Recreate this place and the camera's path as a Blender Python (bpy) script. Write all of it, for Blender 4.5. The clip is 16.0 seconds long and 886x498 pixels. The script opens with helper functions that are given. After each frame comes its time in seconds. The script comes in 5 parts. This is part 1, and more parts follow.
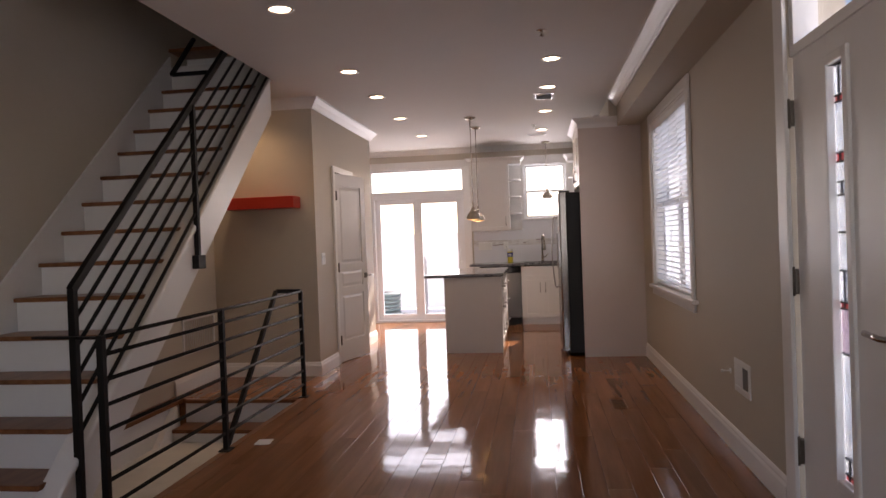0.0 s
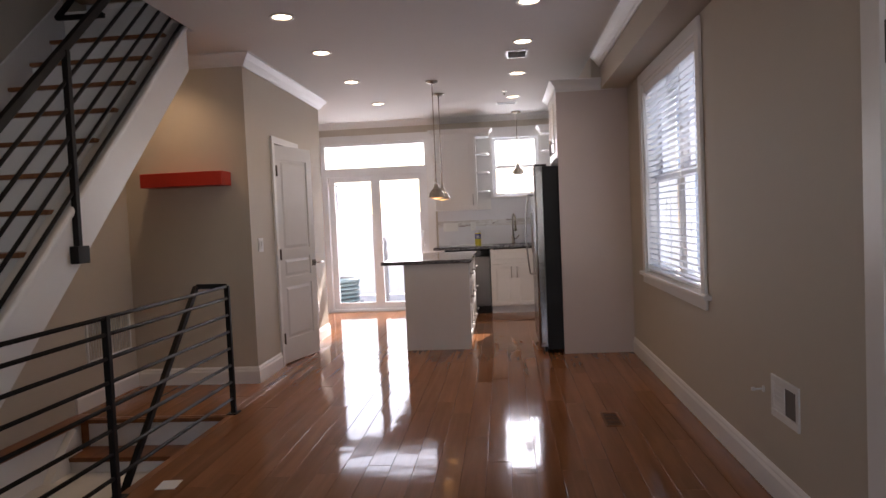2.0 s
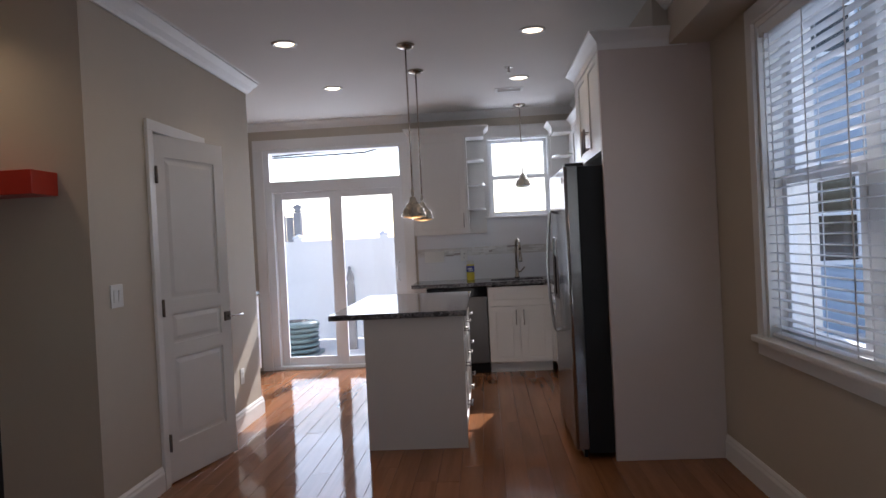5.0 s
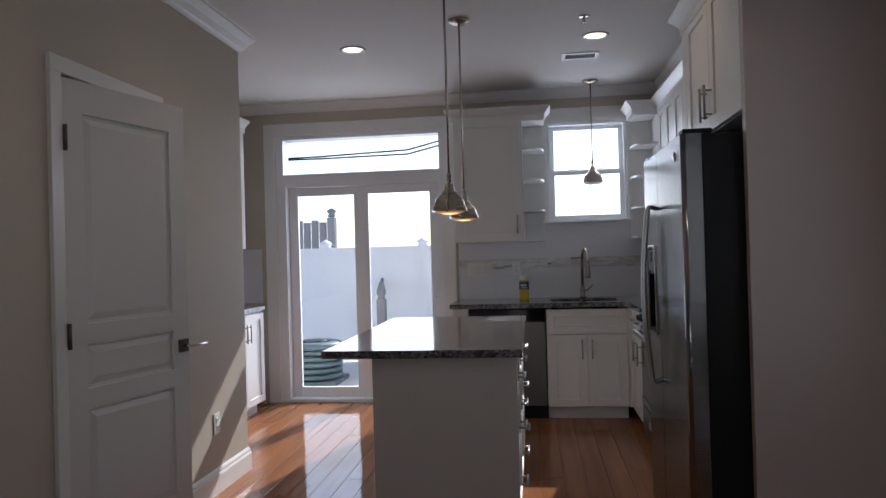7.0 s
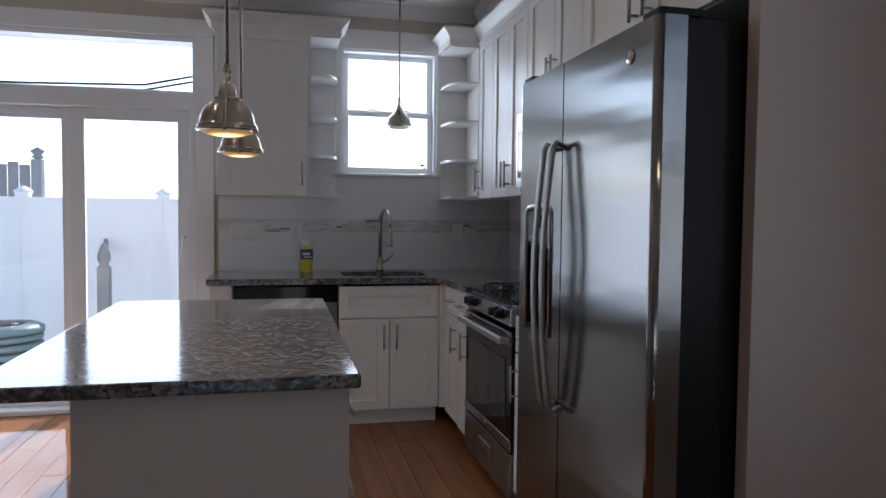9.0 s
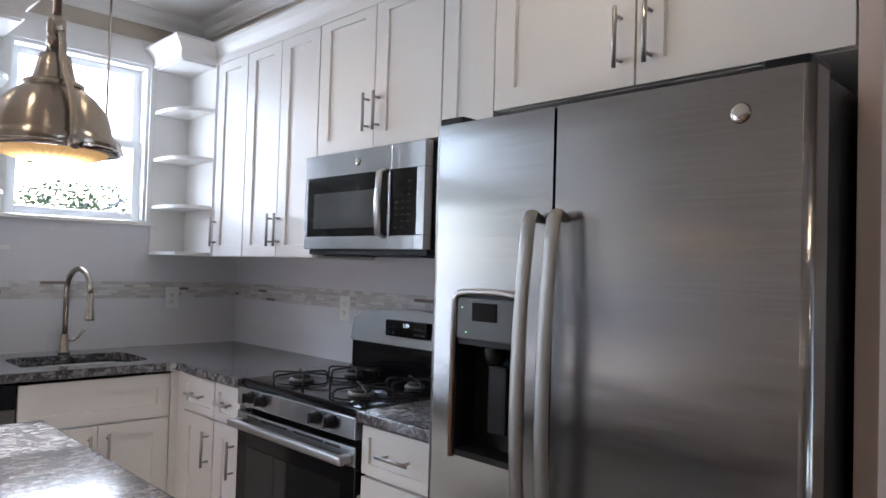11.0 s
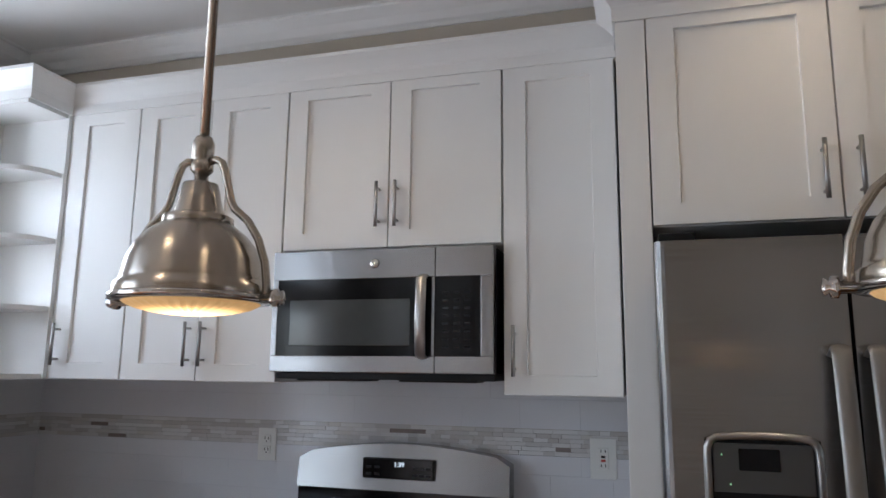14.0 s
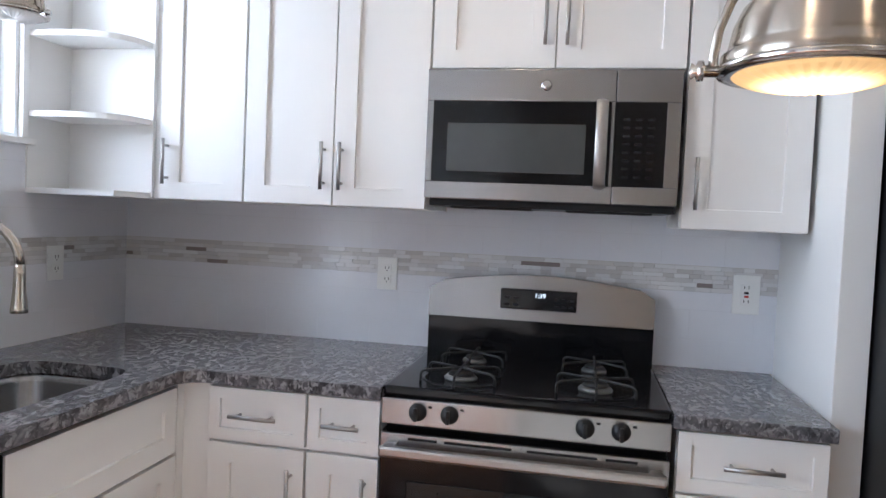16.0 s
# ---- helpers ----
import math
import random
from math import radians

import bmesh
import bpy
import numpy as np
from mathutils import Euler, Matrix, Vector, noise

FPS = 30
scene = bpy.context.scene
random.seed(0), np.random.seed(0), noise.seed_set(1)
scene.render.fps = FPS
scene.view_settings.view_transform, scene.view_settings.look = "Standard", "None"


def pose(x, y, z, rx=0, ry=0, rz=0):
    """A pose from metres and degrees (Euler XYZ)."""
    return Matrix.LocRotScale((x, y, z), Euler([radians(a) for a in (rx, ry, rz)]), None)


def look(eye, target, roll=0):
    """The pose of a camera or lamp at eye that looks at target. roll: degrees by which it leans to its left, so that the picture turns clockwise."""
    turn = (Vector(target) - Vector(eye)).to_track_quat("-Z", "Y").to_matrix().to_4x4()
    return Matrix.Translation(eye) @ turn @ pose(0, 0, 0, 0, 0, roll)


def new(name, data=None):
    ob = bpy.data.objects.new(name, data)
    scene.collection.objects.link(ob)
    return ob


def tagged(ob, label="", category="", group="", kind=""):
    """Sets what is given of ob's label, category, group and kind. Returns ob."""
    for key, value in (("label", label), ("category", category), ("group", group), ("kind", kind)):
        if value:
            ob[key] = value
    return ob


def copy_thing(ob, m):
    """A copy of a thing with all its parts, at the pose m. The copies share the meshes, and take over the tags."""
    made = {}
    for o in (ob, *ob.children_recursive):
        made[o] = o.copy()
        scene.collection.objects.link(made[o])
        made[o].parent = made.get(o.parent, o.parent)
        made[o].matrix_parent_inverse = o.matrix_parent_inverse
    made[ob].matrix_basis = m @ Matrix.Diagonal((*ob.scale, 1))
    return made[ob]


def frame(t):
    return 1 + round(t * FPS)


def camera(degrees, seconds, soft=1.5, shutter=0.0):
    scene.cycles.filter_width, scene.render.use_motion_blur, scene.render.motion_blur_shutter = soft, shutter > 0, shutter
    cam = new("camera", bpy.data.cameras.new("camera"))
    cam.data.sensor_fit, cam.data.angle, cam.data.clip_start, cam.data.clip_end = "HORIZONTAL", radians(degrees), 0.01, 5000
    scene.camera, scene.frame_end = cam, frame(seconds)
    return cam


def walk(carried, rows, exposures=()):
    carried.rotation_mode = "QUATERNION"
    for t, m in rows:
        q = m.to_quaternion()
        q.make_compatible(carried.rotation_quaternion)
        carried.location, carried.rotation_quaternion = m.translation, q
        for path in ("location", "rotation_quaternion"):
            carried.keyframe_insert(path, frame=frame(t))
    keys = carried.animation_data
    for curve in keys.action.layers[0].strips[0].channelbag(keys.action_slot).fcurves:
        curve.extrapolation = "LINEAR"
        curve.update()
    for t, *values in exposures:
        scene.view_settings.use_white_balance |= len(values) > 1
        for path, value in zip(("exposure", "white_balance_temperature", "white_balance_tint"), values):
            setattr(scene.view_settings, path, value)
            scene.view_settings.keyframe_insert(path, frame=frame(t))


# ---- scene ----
cam = camera(64.5, 16.0)
PATH = [
    (0, (0.39, 0.182, 1.278), (0.122, 2.164, 1.254), -2.1),
    (0.5, (0.374, 0.286, 1.286), (0.123, 2.268, 1.208), -1.5),
    (1, (0.387, 0.517, 1.299), (0.15, 2.5, 1.187), -1.2),
    (1.5, (0.333, 0.806, 1.294), (0.103, 2.789, 1.172), -1.4),
    (2, (0.321, 1.168, 1.302), (0.148, 3.158, 1.214), -2.5),
    (2.5, (0.315, 1.571, 1.313), (0.178, 3.565, 1.244), -3.3),
    (3, (0.267, 1.962, 1.325), (0.175, 3.959, 1.266), -4.2),
    (3.5, (0.238, 2.356, 1.318), (0.183, 4.355, 1.263), -4.4),
    (4, (0.163, 2.76, 1.333), (0.078, 4.758, 1.293), -4.0),
    (4.2, (0.171, 2.92, 1.341), (0.075, 4.918, 1.305), -4.1),
    (6.3, (0.08, 4.482, 1.334), (-0.107, 6.473, 1.345), 0.0),
    (6.5, (0.086, 4.62, 1.309), (-0.137, 6.607, 1.328), -0.7),
    (7, (0.057, 4.972, 1.308), (-0.2, 6.956, 1.323), -1.6),
    (7.5, (0.061, 5.312, 1.299), (-0.217, 7.293, 1.294), -1.2),
    (8, (0.024, 5.675, 1.288), (-0.087, 7.672, 1.253), -0.7),
    (8.5, (-0.082, 6.003, 1.268), (0.074, 7.996, 1.207), 0.1),
    (9, (-0.2, 6.289, 1.281), (0.25, 8.235, 1.188), 0.6),
    (9.5, (-0.332, 6.556, 1.285), (0.546, 8.35, 1.175), 0.7),
    (9.7, (-0.347, 6.698, 1.263), (0.621, 8.445, 1.16), 1.0),
    (11.8, (-0.882, 7.654, 1.424), (0.755, 8.789, 1.609), 0.3),
    (12, (-0.925, 7.751, 1.423), (0.762, 8.804, 1.637), -0.2),
    (12.5, (-0.968, 7.952, 1.435), (0.789, 8.866, 1.712), -0.3),
    (13, (-0.966, 8.178, 1.448), (0.817, 9.017, 1.786), 0.3),
    (13.5, (-1.008, 8.426, 1.462), (0.822, 9.129, 1.859), 0.8),
    (14, (-1.024, 8.674, 1.449), (0.863, 9.221, 1.784), 0.6),
    (14.5, (-1.02, 8.889, 1.429), (0.902, 9.396, 1.649), 0.3),
    (15, (-1.068, 9.039, 1.384), (0.891, 9.437, 1.427), 0.4),
    (15.5, (-1.104, 9.191, 1.372), (0.875, 9.467, 1.286), 1.6),
    (16, (-1.063, 9.362, 1.37), (0.897, 9.751, 1.286), 2.5),
]
EXPOSURES = [(0, 1.7, 7300, 27), (1.5, 1.75, 6950, 24), (3.5, 1.24, 6250, 19), (6.5, 0.72, 5900, 15), (7.3, 0.52, 5850, 14), (8, 0.58, 5800, 13), (8.8, 0.68, 5750, 12), (9.5, 1.2, 5750, 12), (10.5, 1.7, 5750, 12), (11.6, 2.15, 5900, 11), (12.5, 2.05, 5900, 11), (13.1, 1.82, 5900, 11), (14, 1.53, 5900, 11), (14.5, 1.58, 5850, 11), (15.5, 2.2, 5750, 11), (16, 2.33, 5750, 11)]
walk(cam, [(t, look(eye, target, roll)) for t, eye, target, roll in PATH], EXPOSURES)

# ---- light ----
world = bpy.data.worlds.new("sky")
scene.world = world
world.use_nodes = True
wn = world.node_tree
sky = wn.nodes.new("ShaderNodeTexSky")
sky.sky_type, sky.sun_disc = 'NISHITA', False
SUN_AZ, SUN_EL = radians(15.9), radians(34.6)   # azimuth from +y towards +x
sky.sun_elevation, sky.sun_rotation = SUN_EL, SUN_AZ
wn.links.new(sky.outputs[0], wn.nodes["Background"].inputs[0])
wn.nodes["Background"].inputs[1].default_value = 0.15
sun = new("sun", bpy.data.lights.new("sun", 'SUN'))
sun.data.energy, sun.data.angle, sun.data.color = 3.4, radians(0.5), (1.0, 0.95, 0.87)
to_sun = Vector((math.sin(SUN_AZ) * math.cos(SUN_EL), math.cos(SUN_AZ) * math.cos(SUN_EL), math.sin(SUN_EL)))
sun.matrix_world = look(to_sun * 20, (0, 0, 0))


def window_light(name, centre, toward, w, h, watts, colour=(0.86, 0.93, 1.0)):
    """The sky's light through an opening."""
    d = bpy.data.lights.new(name, 'AREA')
    d.shape, d.size, d.size_y, d.energy, d.color = 'RECTANGLE', w, h, watts, colour
    ob = new(name, d)
    ob.matrix_world = look(centre, Vector(centre) + Vector(toward))
    return ob


window_light("slider_sky", (-1.5, 11.45, 1.2), (0, -1, -0.18), 1.6, 2.3, 15)
window_light("sink_window_sky", (0.53, 11.42, 2.0), (0, -1, -0.2), 0.6, 0.75, 5.5)
window_light("side_window_sky", (1.80, 6.2, 1.5), (-1, 0, -0.1), 1.3, 1.4, 1.8)
window_light("front_window_sky", (-.5, -1.85, 1.5), (0, 1, -.05), 2.1, 1.5, 7)
window_light("door_sky", (1.88, 2.95, 1.3), (-1, 0, 0), 0.5, 1.6, 1.5)


# ---- materials ----
def mat(name, colour, rough=0.5, metal=0.0, vary=0.0, scale=6.0, bump=0.0, bump_scale=60.0, stretch=(1, 1, 1), spec=0.5, coat=0.0, rand=0.0):
    """A principled surface with two scales of noise in its colour, and fine relief."""
    m = bpy.data.materials.new(name)
    m.use_nodes = True
    n, l = m.node_tree.nodes, m.node_tree.links
    p = n["Principled BSDF"]
    p.inputs["Base Color"].default_value = (*colour, 1)
    p.inputs["Roughness"].default_value, p.inputs["Metallic"].default_value = rough, metal
    p.inputs["Specular IOR Level"].default_value = spec
    p.inputs["Coat Weight"].default_value = coat
    p.inputs["Coat Roughness"].default_value = 0.08
    tc = n.new("ShaderNodeTexCoord")
    mp = n.new("ShaderNodeMapping")
    mp.inputs["Scale"].default_value = stretch
    l.new(tc.outputs["Object"], mp.inputs[0])
    if vary or rand:
        big, small = n.new("ShaderNodeTexNoise"), n.new("ShaderNodeTexNoise")
        big.inputs["Scale"].default_value, small.inputs["Scale"].default_value = scale * 0.25, scale * 4
        big.inputs["Detail"].default_value, small.inputs["Detail"].default_value = 3, 5
        l.new(mp.outputs[0], big.inputs[0]), l.new(mp.outputs[0], small.inputs[0])
        add = n.new("ShaderNodeMath")
        add.operation = 'ADD'
        l.new(big.outputs[0], add.inputs[0]), l.new(small.outputs[0], add.inputs[1])
        last = add
        if rand:
            info, mul, add2 = n.new("ShaderNodeObjectInfo"), n.new("ShaderNodeMath"), n.new("ShaderNodeMath")
            mul.operation, add2.operation = 'MULTIPLY_ADD', 'ADD'
            mul.inputs[1].default_value, mul.inputs[2].default_value = rand, -rand / 2
            l.new(info.outputs["Random"], mul.inputs[0])
            l.new(mul.outputs[0], add2.inputs[0]), l.new(add.outputs[0], add2.inputs[1])
            last = add2
        ramp = n.new("ShaderNodeMapRange")
        ramp.inputs[1].default_value, ramp.inputs[2].default_value = 0.5, 1.5
        ramp.inputs[3].default_value, ramp.inputs[4].default_value = 1 - vary, 1 + vary
        l.new(last.outputs[0], ramp.inputs[0])
        mix = n.new("ShaderNodeVectorMath")
        mix.operation = 'SCALE'
        mix.inputs[0].default_value = colour
        l.new(ramp.outputs[0], mix.inputs["Scale"])
        l.new(mix.outputs[0], p.inputs["Base Color"])
        rr = n.new("ShaderNodeMapRange")
        rr.inputs[1].default_value, rr.inputs[2].default_value = 0.6, 1.4
        rr.inputs[3].default_value, rr.inputs[4].default_value = rough * 0.93, min(1, rough * 1.07)
        l.new(add.outputs[0], rr.inputs[0]), l.new(rr.outputs[0], p.inputs["Roughness"])
    if bump:
        bn, bu = n.new("ShaderNodeTexNoise"), n.new("ShaderNodeBump")
        bn.inputs["Scale"].default_value, bn.inputs["Detail"].default_value = bump_scale, 4
        bu.inputs["Strength"].default_value, bu.inputs["Distance"].default_value = bump, 0.004
        l.new(mp.outputs[0], bn.inputs[0]), l.new(bn.outputs[0], bu.inputs["Height"]), l.new(bu.outputs[0], p.inputs["Normal"])
    return m


def glow(name, colour, strength):
    m = bpy.data.materials.new(name)
    m.use_nodes = True
    p = m.node_tree.nodes["Principled BSDF"]
    p.inputs["Base Color"].default_value = (0.8, 0.8, 0.78, 1)
    p.inputs["Emission Color"].default_value = (*colour, 1)
    p.inputs["Emission Strength"].default_value = strength
    return m


def clear_glass(name, tint=(1, 1, 1), rough=0.0):
    m = bpy.data.materials.new(name)
    m.use_nodes = True
    n, l = m.node_tree.nodes, m.node_tree.links
    n.remove(n["Principled BSDF"])
    gl, tr, mx, fr = n.new("ShaderNodeBsdfGlossy"), n.new("ShaderNodeBsdfTransparent"), n.new("ShaderNodeMixShader"), n.new("ShaderNodeFresnel")
    gl.inputs["Roughness"].default_value = rough
    tr.inputs[0].default_value = (*tint, 1)
    fr.inputs[0].default_value = 1.45
    cap = n.new("ShaderNodeMath")
    cap.operation = 'MINIMUM'
    cap.inputs[1].default_value = 0.1
    l.new(fr.outputs[0], cap.inputs[0]), l.new(cap.outputs[0], mx.inputs[0]), l.new(tr.outputs[0], mx.inputs[1]), l.new(gl.outputs[0], mx.inputs[2])
    l.new(mx.outputs[0], n["Material Output"].inputs[0])
    return m


def wood_mat(name, dark, light, rough, rand, along='Y', coat=0.0):
    """Boards with grain along one axis; each board has its own shade."""
    m = bpy.data.materials.new(name)
    m.use_nodes = True
    n, l = m.node_tree.nodes, m.node_tree.links
    p = n["Principled BSDF"]
    tc, mp, info = n.new("ShaderNodeTexCoord"), n.new("ShaderNodeMapping"), n.new("ShaderNodeObjectInfo")
    mp.inputs["Scale"].default_value = (1, 0.06, 1) if along == 'Y' else (0.06, 1, 1)
    off = n.new("ShaderNodeVectorMath")
    off.operation = 'ADD'
    sc = n.new("ShaderNodeVectorMath")
    sc.operation = 'SCALE'
    sc.inputs[0].default_value = (37.0, 11.0, 5.0)
    l.new(info.outputs["Random"], sc.inputs["Scale"])
    l.new(tc.outputs["Object"], off.inputs[0]), l.new(sc.outputs[0], off.inputs[1]), l.new(off.outputs[0], mp.inputs[0])
    g1, g2 = n.new("ShaderNodeTexNoise"), n.new("ShaderNodeTexNoise")
    g1.inputs["Scale"].default_value, g1.inputs["Detail"].default_value, g1.inputs["Distortion"].default_value = 16, 4, 0.4
    g2.inputs["Scale"].default_value, g2.inputs["Detail"].default_value = 130, 3
    l.new(mp.outputs[0], g1.inputs[0]), l.new(mp.outputs[0], g2.inputs[0])
    a, b = n.new("ShaderNodeMath"), n.new("ShaderNodeMath")
    a.operation = b.operation = 'MULTIPLY_ADD'
    a.inputs[1].default_value = 0.2
    l.new(g2.outputs[0], a.inputs[0]), l.new(g1.outputs[0], a.inputs[2])
    b.inputs[1].default_value = rand
    l.new(info.outputs["Random"], b.inputs[0]), l.new(a.outputs[0], b.inputs[2])
    rp = n.new("ShaderNodeValToRGB")
    rp.color_ramp.elements[0].color, rp.color_ramp.elements[1].color = (*dark, 1), (*light, 1)
    rp.color_ramp.elements[0].position, rp.color_ramp.elements[1].position = 0.45, 0.65 + rand + 0.2
    l.new(b.outputs[0], rp.inputs[0]), l.new(rp.outputs[0], p.inputs["Base Color"])
    p.inputs["Roughness"].default_value = rough
    p.inputs["Specular IOR Level"].default_value = 0.17
    p.inputs["Coat Weight"].default_value, p.inputs["Coat Roughness"].default_value = coat, 0.06
    wv, bu = n.new("ShaderNodeTexNoise"), n.new("ShaderNodeBump")
    wv.inputs["Scale"].default_value = 3.0
    l.new(off.outputs[0], wv.inputs[0])
    bu.inputs["Strength"].default_value, bu.inputs["Distance"].default_value = 0.25, 0.01
    l.new(wv.outputs[0], bu.inputs["Height"]), l.new(bu.outputs[0], p.inputs["Normal"]), l.new(bu.outputs[0], p.inputs["Coat Normal"])
    return m


def granite_mat(name):
    m = bpy.data.materials.new(name)
    m.use_nodes = True
    n, l = m.node_tree.nodes, m.node_tree.links
    p = n["Principled BSDF"]
    tc = n.new("ShaderNodeTexCoord")
    mp = n.new("ShaderNodeMapping")
    mp.inputs["Scale"].default_value = (1.0, 1.5, 1.2)
    mp.inputs["Rotation"].default_value = (0.3, 0.2, 0.5)
    l.new(tc.outputs["Object"], mp.inputs[0])
    vo, no = n.new("ShaderNodeTexVoronoi"), n.new("ShaderNodeTexNoise")
    vo.inputs["Scale"].default_value, no.inputs["Scale"].default_value, no.inputs["Detail"].default_value = 62, 26, 6
    no.inputs["Distortion"].default_value = 1.5
    wob = n.new("ShaderNodeMixRGB")
    wob.inputs[0].default_value = 0.06
    l.new(mp.outputs[0], wob.inputs[1]), l.new(no.outputs[1], wob.inputs[2])
    l.new(wob.outputs[0], vo.inputs[0]), l.new(mp.outputs[0], no.inputs[0])
    sep = n.new("ShaderNodeSeparateColor")
    l.new(vo.outputs["Color"], sep.inputs[0])
    ad = n.new("ShaderNodeMath")
    ad.operation = 'MULTIPLY_ADD'
    ad.inputs[1].default_value = 0.55
    l.new(sep.outputs[0], ad.inputs[0]), l.new(no.outputs[0], ad.inputs[2])
    rp = n.new("ShaderNodeValToRGB")
    e = rp.color_ramp.elements
    e[0].position, e[0].color = 0.46, (0.040, 0.039, 0.042, 1)
    e[1].position, e[1].color = 1.04, (0.27, 0.265, 0.275, 1)
    x = e.new(0.64)
    x.color = (0.078, 0.076, 0.082, 1)
    x = e.new(0.84)
    x.color = (0.135, 0.131, 0.137, 1)
    l.new(ad.outputs[0], rp.inputs[0]), l.new(rp.outputs[0], p.inputs["Base Color"])
    p.inputs["Roughness"].default_value = 0.12
    return m


def brushed(name, colour, rough, across=(1, 1, 60), streak=.015):
    """Brushed steel: the scratches are long in one direction. A large streak paints bands of sheen into the colour."""
    m = bpy.data.materials.new(name)
    m.use_nodes = True
    n, l = m.node_tree.nodes, m.node_tree.links
    p = n["Principled BSDF"]
    p.inputs["Metallic"].default_value = 1.0
    tc, mp, no = n.new("ShaderNodeTexCoord"), n.new("ShaderNodeMapping"), n.new("ShaderNodeTexNoise")
    mp.inputs["Scale"].default_value = across
    no.inputs["Scale"].default_value, no.inputs["Detail"].default_value = 8, 6
    l.new(tc.outputs["Object"], mp.inputs[0]), l.new(mp.outputs[0], no.inputs[0])
    rr, cc = n.new("ShaderNodeMapRange"), n.new("ShaderNodeMapRange")
    rr.inputs[3].default_value, rr.inputs[4].default_value = rough * (1 - 2 * streak), rough * (1 + 2 * streak)
    cc.inputs[3].default_value, cc.inputs[4].default_value = 1 - streak, 1 + streak
    sc, bu = n.new("ShaderNodeVectorMath"), n.new("ShaderNodeBump")
    sc.operation = 'SCALE'
    sc.inputs[0].default_value = colour
    bu.inputs["Strength"].default_value, bu.inputs["Distance"].default_value = 0.002, 0.0002
    l.new(no.outputs[0], rr.inputs[0]), l.new(no.outputs[0], cc.inputs[0]), l.new(no.outputs[0], bu.inputs["Height"])
    l.new(cc.outputs[0], sc.inputs["Scale"]), l.new(sc.outputs[0], p.inputs["Base Color"])
    l.new(rr.outputs[0], p.inputs["Roughness"]), l.new(bu.outputs[0], p.inputs["Normal"])
    return m


ENDP = mat("greige_end_panel", (0.62, 0.535, 0.495), 0.45, vary=0.02, scale=3, bump=0.05, bump_scale=90)
WALL = mat("greige_paint", (0.53, 0.472, 0.388), 0.6, vary=0.03, scale=3, bump=0.12, bump_scale=180)
CEIL = mat("ceiling_paint", (0.74, 0.72, 0.69), 0.8, vary=0.02, scale=2, bump=0.08, bump_scale=150)
TRIM = mat("white_trim_paint", (0.80, 0.79, 0.77), 0.32, vary=0.02, scale=5, bump=0.04, bump_scale=90)
DOORP = mat("white_door_paint", (0.78, 0.77, 0.75), 0.35, vary=0.02, scale=4, bump=0.05, bump_scale=90)
CAB = mat("white_cabinet_lacquer", (0.79, 0.78, 0.76), 0.38, vary=0.012, scale=2, bump=0.02, bump_scale=45, spec=0.35)
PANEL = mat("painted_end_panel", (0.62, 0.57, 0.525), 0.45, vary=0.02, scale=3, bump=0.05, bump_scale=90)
FLOORW = wood_mat("oiled_floor_boards", (0.19, 0.078, 0.032), (0.31, 0.138, 0.062), 0.075, 0.25)
TREADW = wood_mat("stained_tread_oak", (0.16, 0.06, 0.025), (0.33, 0.15, 0.07), 0.3, 0.2, along='Y')
BLACK = mat("black_steel_paint", (0.010, 0.008, 0.007), 0.55, vary=0.2, scale=20, bump=0.1, spec=0.2)
RED = mat("red_lacquer", (0.50, 0.035, 0.018), 0.35, vary=0.06, scale=8)
STEEL = brushed("brushed_stainless", (0.36, 0.36, 0.365), 0.27, (1.0, 1.0, 420))
STEELH = brushed("brushed_stainless_bar", (0.40, 0.385, 0.37), 0.36, (60, 60, 1))
STEELB = brushed("dull_stainless_bar", (0.33, 0.315, 0.30), 0.46, (60, 60, 1))
NICKEL = brushed("brushed_nickel", (0.47, 0.42, 0.36), 0.27, (1, 1, 300))
for _m in (NICKEL, STEEL):
    _n, _l = _m.node_tree.nodes, _m.node_tree.links
    _tg = _n.new("ShaderNodeTangent")
    _tg.direction_type, _tg.axis = 'RADIAL', 'Z'
    _n["Principled BSDF"].inputs["Anisotropic"].default_value = 0.75
    _n["Principled BSDF"].inputs["Anisotropic Rotation"].default_value = 0.25
    _l.new(_tg.outputs[0], _n["Principled BSDF"].inputs["Tangent"])
# slight waviness of the sheet steel
_n, _l = STEEL.node_tree.nodes, STEEL.node_tree.links
_mp, _wv = _n.new("ShaderNodeMapping"), _n.new("ShaderNodeTexNoise")
_mp.inputs["Scale"].default_value = (7, 7, 0.8)
_wv.inputs["Scale"].default_value, _wv.inputs["Detail"].default_value = 1.6, 2
_n["Bump"].inputs["Strength"].default_value, _n["Bump"].inputs["Distance"].default_value = 0.25, 0.004
_l.new(_n["Texture Coordinate"].outputs["Object"], _mp.inputs[0]), _l.new(_mp.outputs[0], _wv.inputs[0]), _l.new(_wv.outputs[0], _n["Bump"].inputs["Height"])
